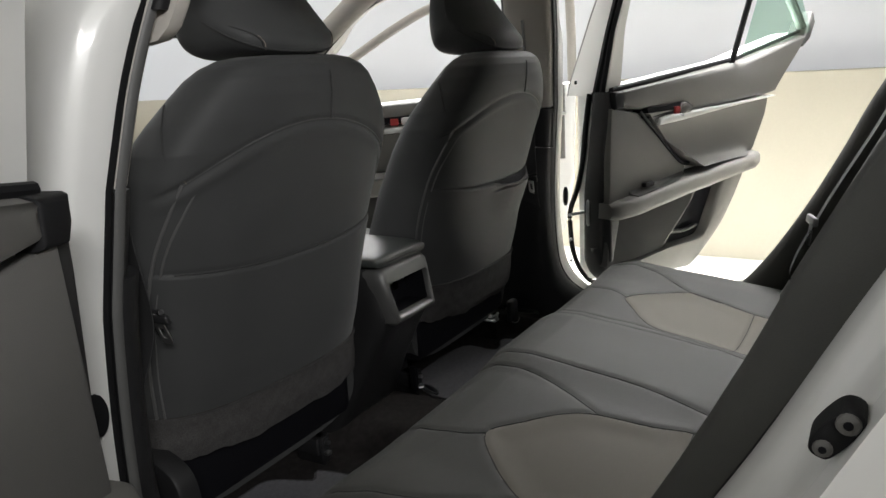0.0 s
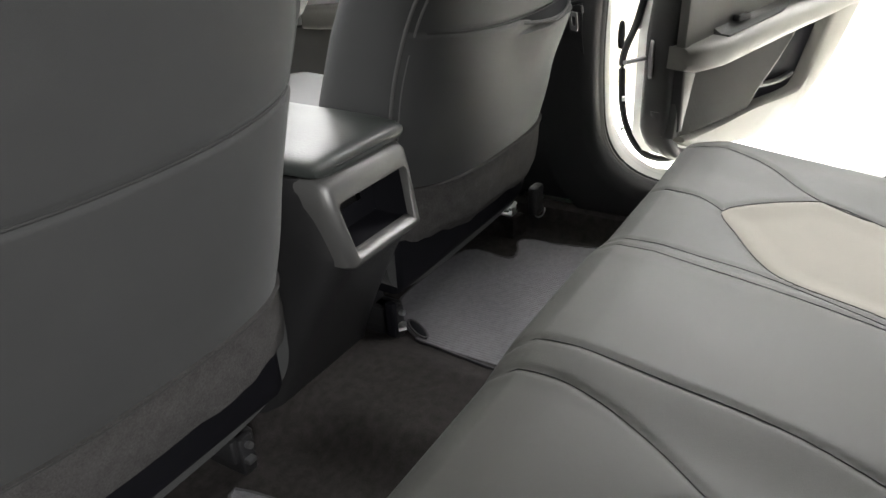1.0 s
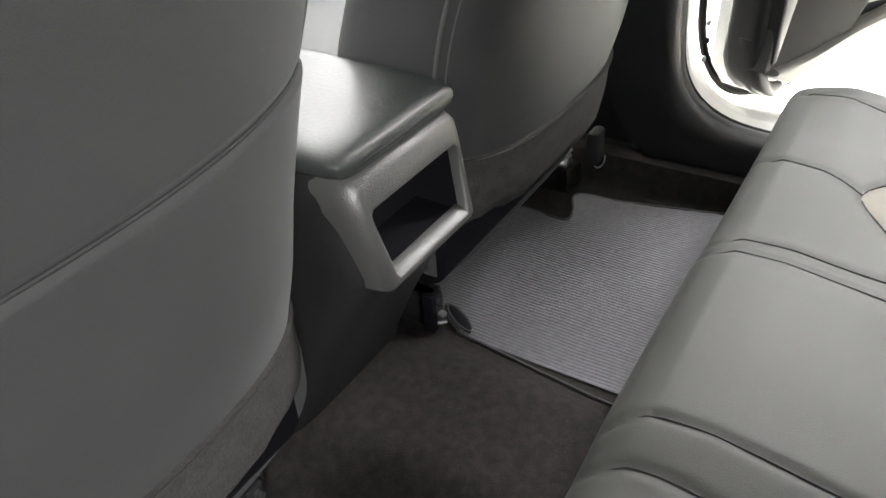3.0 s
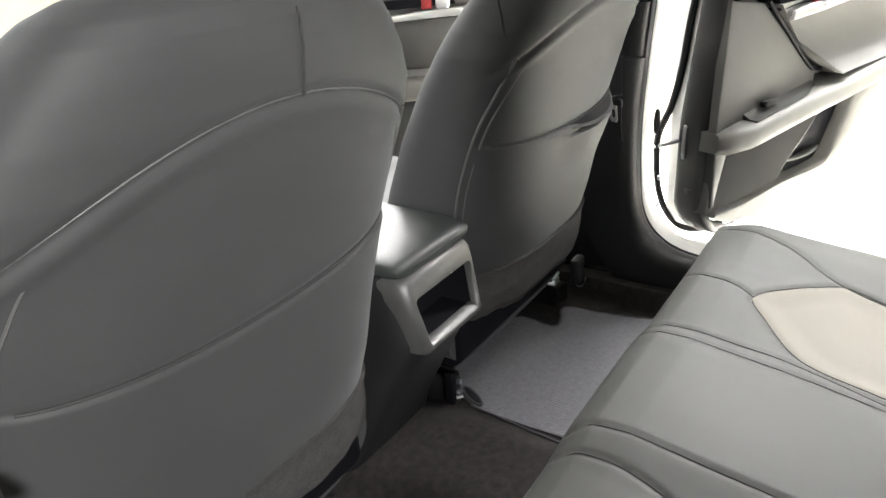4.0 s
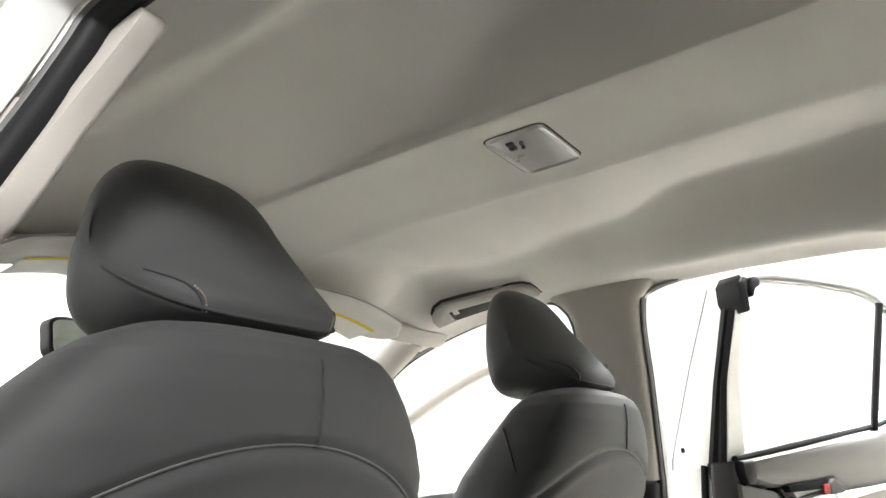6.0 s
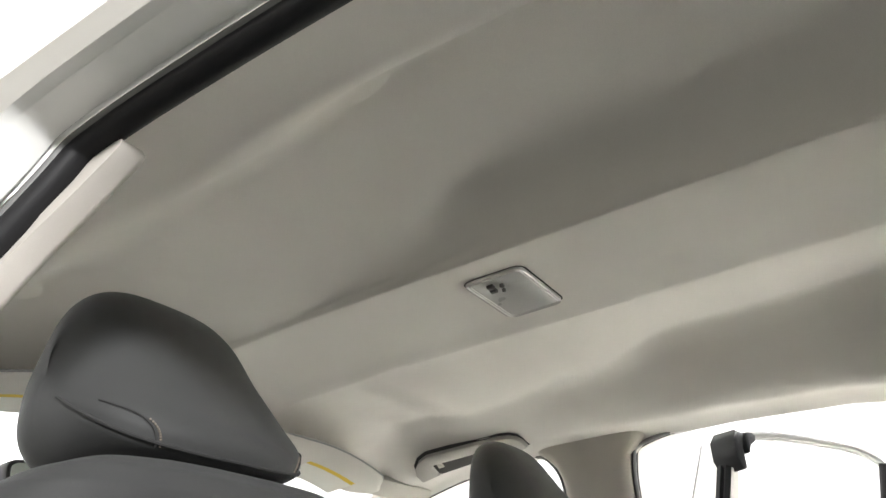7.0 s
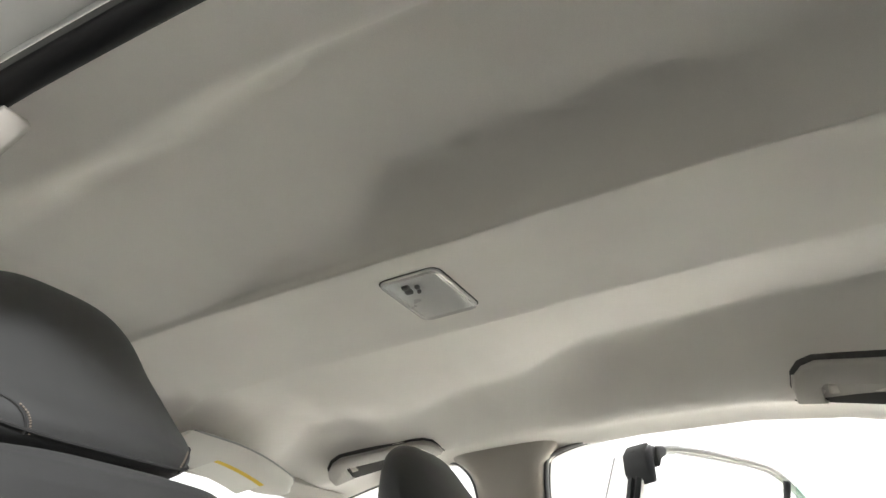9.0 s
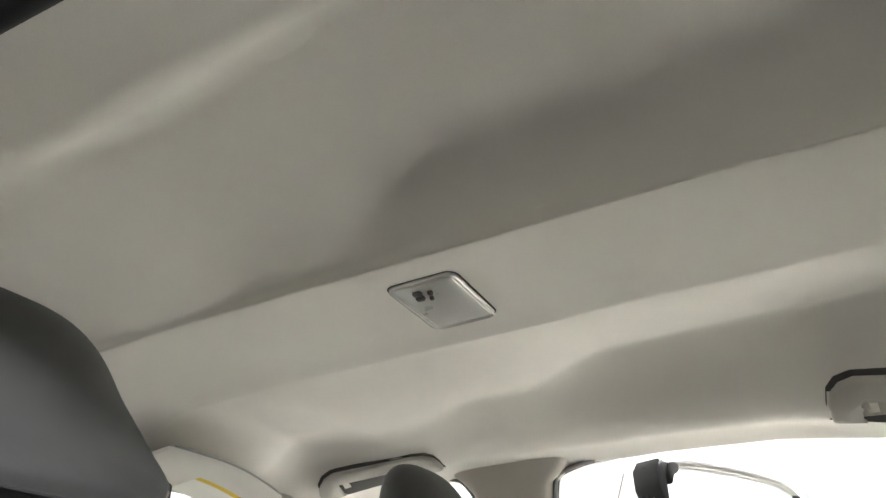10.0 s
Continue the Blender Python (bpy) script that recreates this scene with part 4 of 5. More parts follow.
# bench backrest: two outer panels and a centre, reclined
for name_x0, name_x1 in ((-0.66, -0.20), (-0.20, 0.20), (0.20, 0.66)):
    rings = []
    for t in np.linspace(0, 1, 30):
        z, y = 0.40 + 0.60 * t, -0.660 - 0.295 * t
        c, h = (name_x0 + name_x1) / 2, (name_x1 - name_x0) / 2 - 0.001
        outer_side = 0.035 * (1 if abs(c) > 0.1 else 0)
        thick = 0.10 - 0.03 * step(0.9, 1, t)
        ring = []
        for a in np.linspace(0, 2 * math.pi, 48, endpoint=False):
            ca, sa = np.sign(math.cos(a)) * abs(math.cos(a)) ** 0.35, np.sign(math.sin(a)) * abs(math.sin(a)) ** 0.4
            x = c + h * ca
            bulge = outer_side * step(0.45, 0.60, abs(x)) - 0.012 * math.exp(-((abs(x) - 0.47) / 0.012) ** 2) * (outer_side > 0)
            ring.append((x, y + (thick / 2 * sa - thick / 2) + (bulge if sa > 0 else 0), z + 0.25 * (thick / 2 * sa)))
        rings.append(ring)
    part("bench_backrest", loft(rings), M_BENCH, bench, "grey upholstered bench backrest")


# ---------------------------------------------------------------- belts and buckles
def buckle(x, y, z, yaw):
    """A buckle that stands up out of the bench, with its red button."""
    m = Matrix.Translation((x, y, z)) @ Matrix.Rotation(radians(yaw), 4, "Z") @ Matrix.Rotation(radians(-34), 4, "X") @ Matrix.Scale(1.02, 4)
    mp = lambda p: tuple(m @ Vector(p))
    b = thing("belt_buckle", (x, y, z), "black seat belt buckle with a bright red button", "seat belt buckle", "rear belt buckles")
    rings = []
    for t in np.linspace(0, 1, 10):
        w, d = 0.024 - 0.007 * (1 - t) ** 2, 0.013 - 0.004 * (1 - t)
        rings.append([mp((w * np.sign(math.cos(a)) * abs(math.cos(a)) ** 0.4, d * np.sign(math.sin(a)) * abs(math.sin(a)) ** 0.5, 0.075 * t)) for a in np.linspace(0, 2 * math.pi, 28, endpoint=False)])
    part("buckle_body", loft(rings), M_BLACK, b)
    part("button", block((-0.021, -0.010, 0.0745), (0.021, 0.006, 0.079), 0.002, mp), M_RED, b, "red release button")
    part("slot_edge", block((-0.020, 0.007, 0.074), (0.020, 0.009, 0.0785), 0.0008, mp), M_STEEL, b)
    part("strap", block((-0.017, -0.003, -0.06), (0.017, 0.003, 0.01), 0.001, mp), M_BELT, b)


buckle(-0.120, -0.700, 0.414, 72)
buckle(0.125, -0.700, 0.425, 66)


def ribbon(path, width_dir, w, thick=0.0016):
    p = np.array(path, float)
    wd = np.array(width_dir, float)
    rings = []
    for i in range(len(p)):
        d = p[min(i + 1, len(p) - 1)] - p[max(i - 1, 0)]
        d /= np.linalg.norm(d)
        s = wd - d * (wd @ d)
        s /= np.linalg.norm(s)
        u = np.cross(d, s)
        rings.append([p[i] + s * w / 2 * a + u * thick / 2 * b for a, b in ((-1, -1), (1, -1), (1, 1), (-1, 1))])
    return loft(rings)


def tongue(parent, at, along, across, k=1.0):
    """A metal belt tongue with its plastic slider."""
    a, b = Vector(along).normalized(), Vector(across).normalized()
    n = a.cross(b)
    mp = lambda p: tuple(Vector(at) + k * (b * p[0] + n * p[1] + a * p[2]))
    part("slider", block((-0.030, -0.006, -0.008), (0.030, 0.006, 0.012), 0.004, mp), M_GREYTAB if k == 1 else M_BLACK, parent, "plastic belt slider")
    ring = []
    for w, z in ((0.012, 0.012), (0.012, 0.050), (0.009, 0.058), (-0.009, 0.058), (-0.012, 0.050), (-0.012, 0.012)):
        ring.append((w, z))
    hole = [(0.0055, 0.024), (0.0055, 0.042), (0.004, 0.046), (-0.004, 0.046), (-0.0055, 0.042), (-0.0055, 0.024)]
    levels = [(ring, -0.0012), (ring, 0.0012), (hole, 0.0012), (hole, -0.0012), (ring, -0.0012)]
    part("tongue", loft([[mp((q[0], h, q[1])) for q in poly] for poly, h in levels], False), M_STEEL, parent, "bright steel belt tongue")


belt = thing("seat_belt", (0.56, -0.72, 0.48), "black rear seat belt hanging over the backrest", "seat belt", "seat belts")
part("webbing", ribbon(smooth_path([(0.50, -0.90, 1.02), (0.52, -0.825, 0.86), (0.55, -0.735, 0.68), (0.58, -0.670, 0.52), (0.60, -0.700, 0.46)], 8), (1, 0.1, 0), 0.047), M_BELT, belt)
tongue(belt, (0.553, -0.712, 0.650), (-0.12, 0.10, -1), (1, 0.35, 0))
belt = thing("seat_belt", (-0.02, -0.72, 0.46), "black centre rear seat belt lying loose on the bench", "seat belt", "seat belts")
part("webbing", ribbon(smooth_path([(0.20, -0.80, 0.78), (0.19, -0.745, 0.64), (0.165, -0.715, 0.53), (0.13, -0.700, 0.47), (0.10, -0.705, 0.452)], 8), (1, -0.5, 0.2), 0.046), M_BELT, belt)
tongue(belt, (0.165, -0.700, 0.555), (0.3, 0.55, -0.75), (1, -0.3, 0))


def front_belt(s):
    """Front belt that runs down the centre pillar, with its tongue parked low."""
    b = thing("seat_belt", (s * 0.665, 0.03, 0.33), "black front seat belt hanging on the centre pillar", "seat belt", "seat belts")
    part("webbing", ribbon(smooth_path([(s * 0.668, 0.030, 0.895), (s * 0.662, 0.028, 0.82), (s * 0.655, 0.022, 0.72), (s * 0.668, 0.026, 0.66), (s * 0.700, 0.030, 0.60)], 8), (0.1, 1, 0), 0.046), M_BELT, b)
    part("loop", tube([(s * 0.645, -0.004, 0.726), (s * 0.638, 0.012, 0.722), (s * 0.645, 0.036, 0.716)], 0.0045, 8), M_BLACK, b, "black belt loop on the strap")
    tongue(b, (s * 0.642, 0.014, 0.716), (-0.25 * s, -0.2, -1), (0.2 * s, 1, 0.1), 0.75)
    part("anchor", block((s * 0.635 - 0.024, 0.070, 0.285), (s * 0.635 + 0.018, 0.092, 0.352), 0.008), M_BELT, b, "folded black belt anchor sleeve")
    part("anchor_ring", tube([(s * 0.632 + 0.024 * math.cos(q), 0.072 - 0.006 * math.sin(q), 0.294 - 0.010 * math.sin(q)) for q in np.linspace(0.2, math.pi - 0.2, 10)], 0.0016, 6), M_STEEL, b, "thin steel anchor ring")


front_belt(1)
front_belt(-1)


# ---------------------------------------------------------------- doors
def door_map(hinge, angle, s):
    """Local door place (along from the hinge, in from the skin, height) to the world; s is the car's side."""
    u = np.array((s * math.sin(radians(angle)), -math.cos(radians(angle)), 0))
    n = np.array((-s * math.cos(radians(angle)), -math.sin(radians(angle)), 0))
    h = np.array((s * hinge[0], hinge[1], 0))
    return lambda p: tuple(h + u * p[0] + n * p[1] + np.array((0, 0, p[2])))


def lean(z):
    return 0.28 * max(z - 0.93, 0)


def rear_door(s, angle, label, reach):
    mp = door_map((0.92, -0.04), angle, s)
    base = mp((0.4, 0.06, 0.33))
    door = thing("rear_door", base, label, "car door", "rear doors")
    shell = [(-0.02, 0.40), (0.0, 0.355), (0.05, 0.338), (0.36, 0.312), (0.44, 0.325), (0.66, 0.46), (0.80, 0.62), (0.87, 0.74), (0.975, 0.895), (1.10, 0.985), (1.235, 1.075), (1.235, 1.088), (1.16, 1.083), (0.685, 0.998), (0.0, 0.938), (-0.02, 0.93)]
    part("shell", slab(shell, 0.0, 0.095, 0.02, mp), M_WHITE, door, "white painted door shell")
    # hinge-side rubber and cover
    col = []
    for z in np.linspace(0.345, 0.932, 30):
        a0 = np.interp(z, [0.345, 0.365, 0.39, 0.43, 0.65, 0.925], [0.030, 0.002, -0.018, -0.028, -0.030, -0.022])
        hw = np.interp(z, [0.345, 0.365, 0.43, 0.90, 0.925], [0.012, 0.018, 0.022, 0.022, 0.018])
        b0 = np.interp(z, [0.345, 0.42, 0.63, 0.85, 0.93], [0.085, 0.070, 0.074, 0.094, 0.098])
        db = np.interp(z, [0.345, 0.375, 0.43, 0.63, 0.90, 0.925], [0.026, 0.036, 0.037, 0.036, 0.031, 0.028])
        col.append([mp((a0 + hw * np.sign(math.cos(q)) * abs(math.cos(q)) ** 0.5, b0 + db * np.sign(math.sin(q)) * abs(math.sin(q)) ** 0.5, z)) for q in np.linspace(0, 2 * math.pi, 24, endpoint=False)])
    part("hinge_cover", loft(col), M_COVER, door, "black rubbery front edge of the door trim")
    part("edge_seal", tube([mp(p) for p in smooth_path([(-0.026, 0.050, 0.93), (-0.026, 0.034, 0.834), (-0.026, 0.022, 0.74), (-0.026, 0.000, 0.648), (-0.026, -0.030, 0.575), (-0.026, -0.032, 0.52), (-0.026, -0.022, 0.441), (-0.012, -0.002, 0.378), (0.018, 0.020, 0.338), (0.08, 0.04, 0.318), (0.20, 0.05, 0.306)], 6)], 0.008, 8), M_RUBBER, door, "black door seal sweeping round the check arm")
    part("lower_cover", tube([mp(p) for p in smooth_path([(-0.026, 0.078, 0.47), (-0.022, 0.080, 0.42), (-0.004, 0.084, 0.378), (0.030, 0.090, 0.356), (0.07, 0.092, 0.350)], 6)], [0.028 - 0.0007 * q for q in range(25)], 10), M_COVER, door, "charcoal rubber sweeping under the door trim")
    # upper trim, belt to bright strip
    upper = [(0.006, 0.893), (0.10, 0.874), (0.33, 0.876), (0.40, 0.852), (0.60, 0.858), (0.86, 0.870), (0.935, 0.877), (1.00, 0.930), (1.12, 1.022), (1.158, 1.075), (0.685, 0.992), (0.004, 0.934), (0.004, 0.912)]
    part("upper_trim", slab(upper, 0.08, 0.148, 0.018, mp), M_DOOR, door, "grey vinyl upper door trim")
    front = [(reach - 0.006, 0.600), (0.14, 0.622), (0.345, 0.648), (0.352, 0.676), (0.30, 0.714), (0.09, 0.868), (reach + 0.008, 0.888), (reach, 0.75)]
    part("front_panel", slab(front, 0.116, 0.138, 0.010, mp), M_DOOR, door, "smooth grey front trim panel")
    rings = []
    for u in np.linspace(0, 1, 26):
        ring = []
        for z in np.linspace(0.672, 0.862, 24):
            a0, a1 = np.interp(z, [0.672, 0.70, 0.865], [0.385, 0.325, 0.113]), np.interp(z, [0.672, 0.69, 0.80, 0.865], [0.80, 0.82, 0.895, 0.915])
            b = 0.112 + 0.030 * ((z - 0.775) / 0.085) ** 2 + 0.016 * (1 - step(0.672, 0.706, z))
            b += 0.016 * (1 - u) ** 4
            b += (0.126 - b) * step(0.72, 0.97, u)
            ring.append(mp((a0 + (a1 - a0) * u, b, z)))
        ring += [mp((np.interp(u, [0, 1], [0.113, 0.915]), 0.082, 0.862)), mp((np.interp(u, [0, 1], [0.385, 0.80]), 0.082, 0.672))]
        rings.append(ring)
    part("middle_trim", loft(rings), M_DOOR, door, "scooped grey trim above the armrest")
    part("trim_seam", tube([mp((a, 0.140, z)) for a, z in smooth_path([(0.097, 0.870), (0.20, 0.785), (0.30, 0.705), (0.345, 0.686), (0.42, 0.690)], 6)], 0.005, 6), M_VOID, door, "dark diagonal trim joint")
    strip = [(0.168, 0.822), (0.175, 0.842), (0.24, 0.849), (0.60, 0.858), (0.90, 0.867), (0.90, 0.862), (0.60, 0.848), (0.30, 0.828)]
    part("bright_strip", slab(strip, 0.12, 0.163, 0.005, mp), M_SILVER, door, "satin silver trim strip and door pull")
    # Flat near-black plate paints the shade of the handle recess.
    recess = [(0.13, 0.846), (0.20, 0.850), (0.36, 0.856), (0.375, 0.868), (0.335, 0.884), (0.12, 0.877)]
    part("handle_recess_shade", slab(recess, 0.09, 0.150, 0.003, mp), M_VOID, door, "flat dark plate painted as the shaded handle recess")
    part("door_handle", slab(smooth_path([(0.285, 0.846), (0.335, 0.848), (0.355, 0.862), (0.325, 0.880), (0.298, 0.878)], 4, True), 0.12, 0.162, 0.006, mp), M_DOORDARK, door, "dark inner door handle")
    part("lock_button", block((0.262, 0.145, 0.850), (0.288, 0.157, 0.872), 0.003, mp), M_LOCKRED, door, "red lock indicator")
    part("corner_cap", slab([(-0.030, 0.934), (-0.030, 0.905), (-0.022, 0.884), (0.016, 0.884), (0.016, 0.936)], 0.06, 0.1475, 0.012, mp), M_RUBBER, door, "black corner cap of the door trim")
    # armrest with its switch panel on top
    rings = []
    for a in np.linspace(-0.050, 0.815, 46):
        zc = np.interp(a, [-0.03, 0.33, 0.82], [0.588, 0.622, 0.650])
        depth = np.interp(a, [-0.055, -0.03, 0.03, 0.40, 0.75, 0.80, 0.82], [0.140, 0.168, 0.190, 0.195, 0.180, 0.165, 0.13])
        hh = np.interp(a, [-0.055, -0.03, 0.75, 0.80, 0.82], [0.022, 0.028, 0.030, 0.026, 0.012])
        rings.append([mp((a, 0.085 + (depth - 0.085) * (0.5 + 0.5 * np.sign(math.cos(q)) * abs(math.cos(q)) ** 0.45), zc + hh * np.sign(math.sin(q)) * abs(math.sin(q)) ** 0.6)) for q in np.linspace(0, 2 * math.pi, 28, endpoint=False)])
    arm = part("armrest", loft(rings), M_ARM, door, "pale vinyl armrest")
    sw = []
    for a in np.linspace(0.045, 0.33, 24):
        zc = np.interp(a, [-0.03, 0.33, 0.82], [0.588, 0.622, 0.650])
        w = 0.174 - 0.028 * step(0.24, 0.35, a)
        sw.append([mp((a, b, zc + 0.0305 + 0.012 * max(0, (0.155 - b) / 0.02) ** 2)) for b in np.linspace(0.135, w, 10)] + [mp((a, w, zc + 0.02)), mp((a, 0.135, zc + 0.02))])
    part("switch_panel", loft(sw), M_DOORDARK, arm, "dark switch panel on the armrest")
    part("window_switch", block((0.105, 0.140, 0.640), (0.150, 0.158, 0.6545), 0.004, mp), M_BLACK, arm, "black window switch")
    # lower panel, pocket and rim
    low = [(-0.03, 0.565), (-0.045, 0.415), (0.10, 0.410), (0.25, 0.412), (0.29, 0.450), (0.36, 0.500), (0.43, 0.560), (0.445, 0.592), (0.30, 0.585)]
    part("speaker_panel", slab(low, 0.08, 0.125, 0.008, mp), M_DOORDARK, door, "dark ribbed lower door panel")
    ribs = []
    for k in range(80):
        a = -0.025 + 0.0056 * k
        zt = np.interp(a, [-0.03, 0.30, 0.44], [0.553, 0.572, 0.578])
        zb = np.interp(a, [-0.03, 0.10, 0.25, 0.29, 0.36, 0.43], [0.420, 0.418, 0.420, 0.460, 0.510, 0.568])
        if zt - zb > 0.02:
            ribs.append(tube([mp((a - 0.006, 0.1252, zb)), mp((a + 0.006, 0.1252, zt))], 0.0014, 4))
    part("grille", join(*ribs), M_DOORDARK, door, "fine ribbed speaker grille")
    part("front_wedge", slab([(-0.040, 0.588), (0.022, 0.594), (0.006, 0.53), (-0.022, 0.43), (-0.036, 0.43)], 0.09, 0.131, 0.008, mp), M_COVER, door, "black wedge below the armrest's front end")
    # Shallow slab, near-black to paint the shade inside the bottle pocket.
    pocket = smooth_path([(0.352, 0.590), (0.265, 0.470), (0.27, 0.425), (0.45, 0.410), (0.51, 0.450), (0.610, 0.600), (0.50, 0.606)], 4, True)
    part("door_pocket_shade", slab(pocket, 0.06, 0.1005, 0.002, mp), M_VOID, door, "near-black slab for the shaded bottle pocket")
    part("bottle_holder", tube([mp((a, 0.113, z)) for a, z in smooth_path([(0.275, 0.505), (0.285, 0.472), (0.325, 0.458), (0.40, 0.452), (0.46, 0.458)], 5)], 0.0075, 8), M_CONSOLE, door, "black bottle holder ring")
    low_edge = smooth_path([(-0.022, 0.404), (0.03, 0.378), (0.12, 0.362), (0.34, 0.332), (0.42, 0.342), (0.60, 0.448), (0.735, 0.600)], 6)
    high_edge = smooth_path([(-0.022, 0.418), (0.10, 0.412), (0.27, 0.420), (0.44, 0.420), (0.49, 0.436), (0.535, 0.500), (0.600, 0.606)], 6)
    rings = []
    for p, q in zip(low_edge, high_edge):
        d = (q - p) / np.linalg.norm(q - p)
        w = min(0.010, 0.4 * np.linalg.norm(q - p))
        rings.append([mp((k[0], b, k[1])) for k, b in ((p, 0.085), (p, 0.126), (p + d * w * 0.3, 0.134), (p + d * w, 0.138), (q - d * w, 0.138), (q - d * w * 0.3, 0.134), (q, 0.126), (q, 0.085))])
    part("lower_rim", loft(rings), M_ARM, door, "pale lower door trim rim")
    # window frame: a leaning front post with its black glass run, then the roof rail
    rail = smooth_path([(a, 0.068 + lean(z), z) for a, z in [(-0.004, 1.296), (0.015, 1.312), (0.13, 1.335), (0.40, 1.348), (0.62, 1.345), (0.80, 1.295), (1.0, 1.205), (1.19, 1.09)]], 6)
    part("window_frame", tube([mp(p) for p in rail], 0.015, 10), M_WHITE, door, "white painted window frame")
    part("frame_trim", tube([mp((p[0], p[1] + 0.016, p[2] - 0.004)) for p in rail], 0.009, 8), M_DOOR, door, "grey vinyl trim on the window frame")
    part("frame_seal", tube([mp((p[0], p[1] + 0.010, p[2] - 0.013)) for p in rail], 0.0035, 6), M_GREYTAB, door)
    post_z = np.linspace(0.925, 1.305, 18)
    outer_b = lambda z: np.interp(z, [0.925, 0.955, 1.152, 1.313], [-0.036, -0.030, 0.056, 0.135])
    run_b = lambda z: np.interp(z, [0.924, 1.095, 1.277, 1.31], [0.056, 0.103, 0.164, 0.174])
    trim_b = lambda z: np.interp(z, [0.928, 1.103, 1.242, 1.31], [0.100, 0.137, 0.186, 0.204])
    part("frame_post", loft([[mp((a, b, z)) for a, b in ((-0.020, outer_b(z)), (-0.022, outer_b(z) + 0.006), (-0.022, run_b(z)), (0.004, run_b(z)), (0.010, outer_b(z) + 0.01))] for z in post_z]), M_WHITE, door, "white painted front post of the window frame")
    part("post_seal", tube([mp((-0.020, outer_b(z) - 0.002, z)) for z in post_z], 0.0022, 8), M_GREYTAB, door, "thin grey outer seal")
    part("glass_run", loft([[mp((a, b, z)) for a, b in ((-0.025, run_b(z) + 0.001), (-0.027, run_b(z) + 0.012), (-0.021, (run_b(z) + trim_b(z)) / 2), (-0.026, trim_b(z) - 0.010), (-0.022, trim_b(z)), (0.0, trim_b(z)), (0.0, run_b(z) + 0.001))] for z in post_z]), M_RUBBER, door, "black rubber glass run")
    part("post_trim", loft([[mp((a, b, z)) for a, b in ((-0.021, trim_b(z) + 0.001), (-0.019, trim_b(z) + 0.004), (np.interp(z, [0.925, 1.12, 1.28], [0.048, 0.018, -0.006]), trim_b(z) + 0.004), (np.interp(z, [0.925, 1.12, 1.28], [0.050, 0.020, -0.004]), trim_b(z) - 0.02))] for z in np.linspace(0.925, 1.28, 16)]), M_WHITE, door, "pale inner face of the front post")
    part("frame_corner", slab([(-0.032, 1.262), (-0.014, 1.236), (0.002, 1.240), (0.006, 1.285), (0.022, 1.318), (-0.008, 1.322), (-0.030, 1.300)], 0.055 + lean(1.29), 0.112 + lean(1.29), 0.008, mp), M_RUBBER, door, "black rubber frame corner")
    part("corner_clip", slab(smooth_path([(0.012, 1.272), (0.026, 1.290), (0.046, 1.300), (0.050, 1.316), (0.020, 1.318), (0.008, 1.300)], 4, True), 0.094 + lean(1.29), 0.118 + lean(1.29), 0.004, mp), M_RUBBER, door, "dark frame corner clip")
    part("glass_divider", tube([mp((0.655, 0.105 + lean(z), z)) for z in np.linspace(0.98, 1.318, 8)], 0.010, 8), M_RUBBER, door, "black window divider bar")
    quarter = [(0.682, 1.005), (1.15, 1.085), (1.0, 1.195), (0.80, 1.285), (0.682, 1.325)]
    pane = part("quarter_glass", slab(quarter, 0.118, 0.122, 0.001, lambda p: mp((p[0], p[1] + lean(p[2]), p[2]))), M_GLASS, door, "green tinted quarter glass", False)
    pane.visible_shadow = False
    part("belt_seal", tube([mp((a, 0.118, z)) for a, z in ((-0.015, 0.938), (0.30, 0.968), (0.685, 1.004), (1.16, 1.089))], 0.008, 8), M_RUBBER, door, "black belt line seal")
    # clips and latch on the shut face
    for a, z in ((0.905, 0.815), (0.895, 0.770), (0.86, 0.735)):
        part("trim_clip", tube([mp((a, 0.088, z)), mp((a + 0.004, 0.104, z))], 0.009, 8), M_BLACK, door)
    part("tail_cover", slab([(1.13, 1.03), (1.19, 1.06), (1.225, 1.12), (1.20, 1.16), (1.15, 1.09)], 0.08, 0.150, 0.01, mp), M_DOORDARK, door, "dark trim at the tail of the window")
    return door


rear_door(1, 71, "open white rear door with grey trim and pale armrest", -0.044)
rear_door(-1, 75, "open white rear door, its dark trim seen edge on", -0.022)


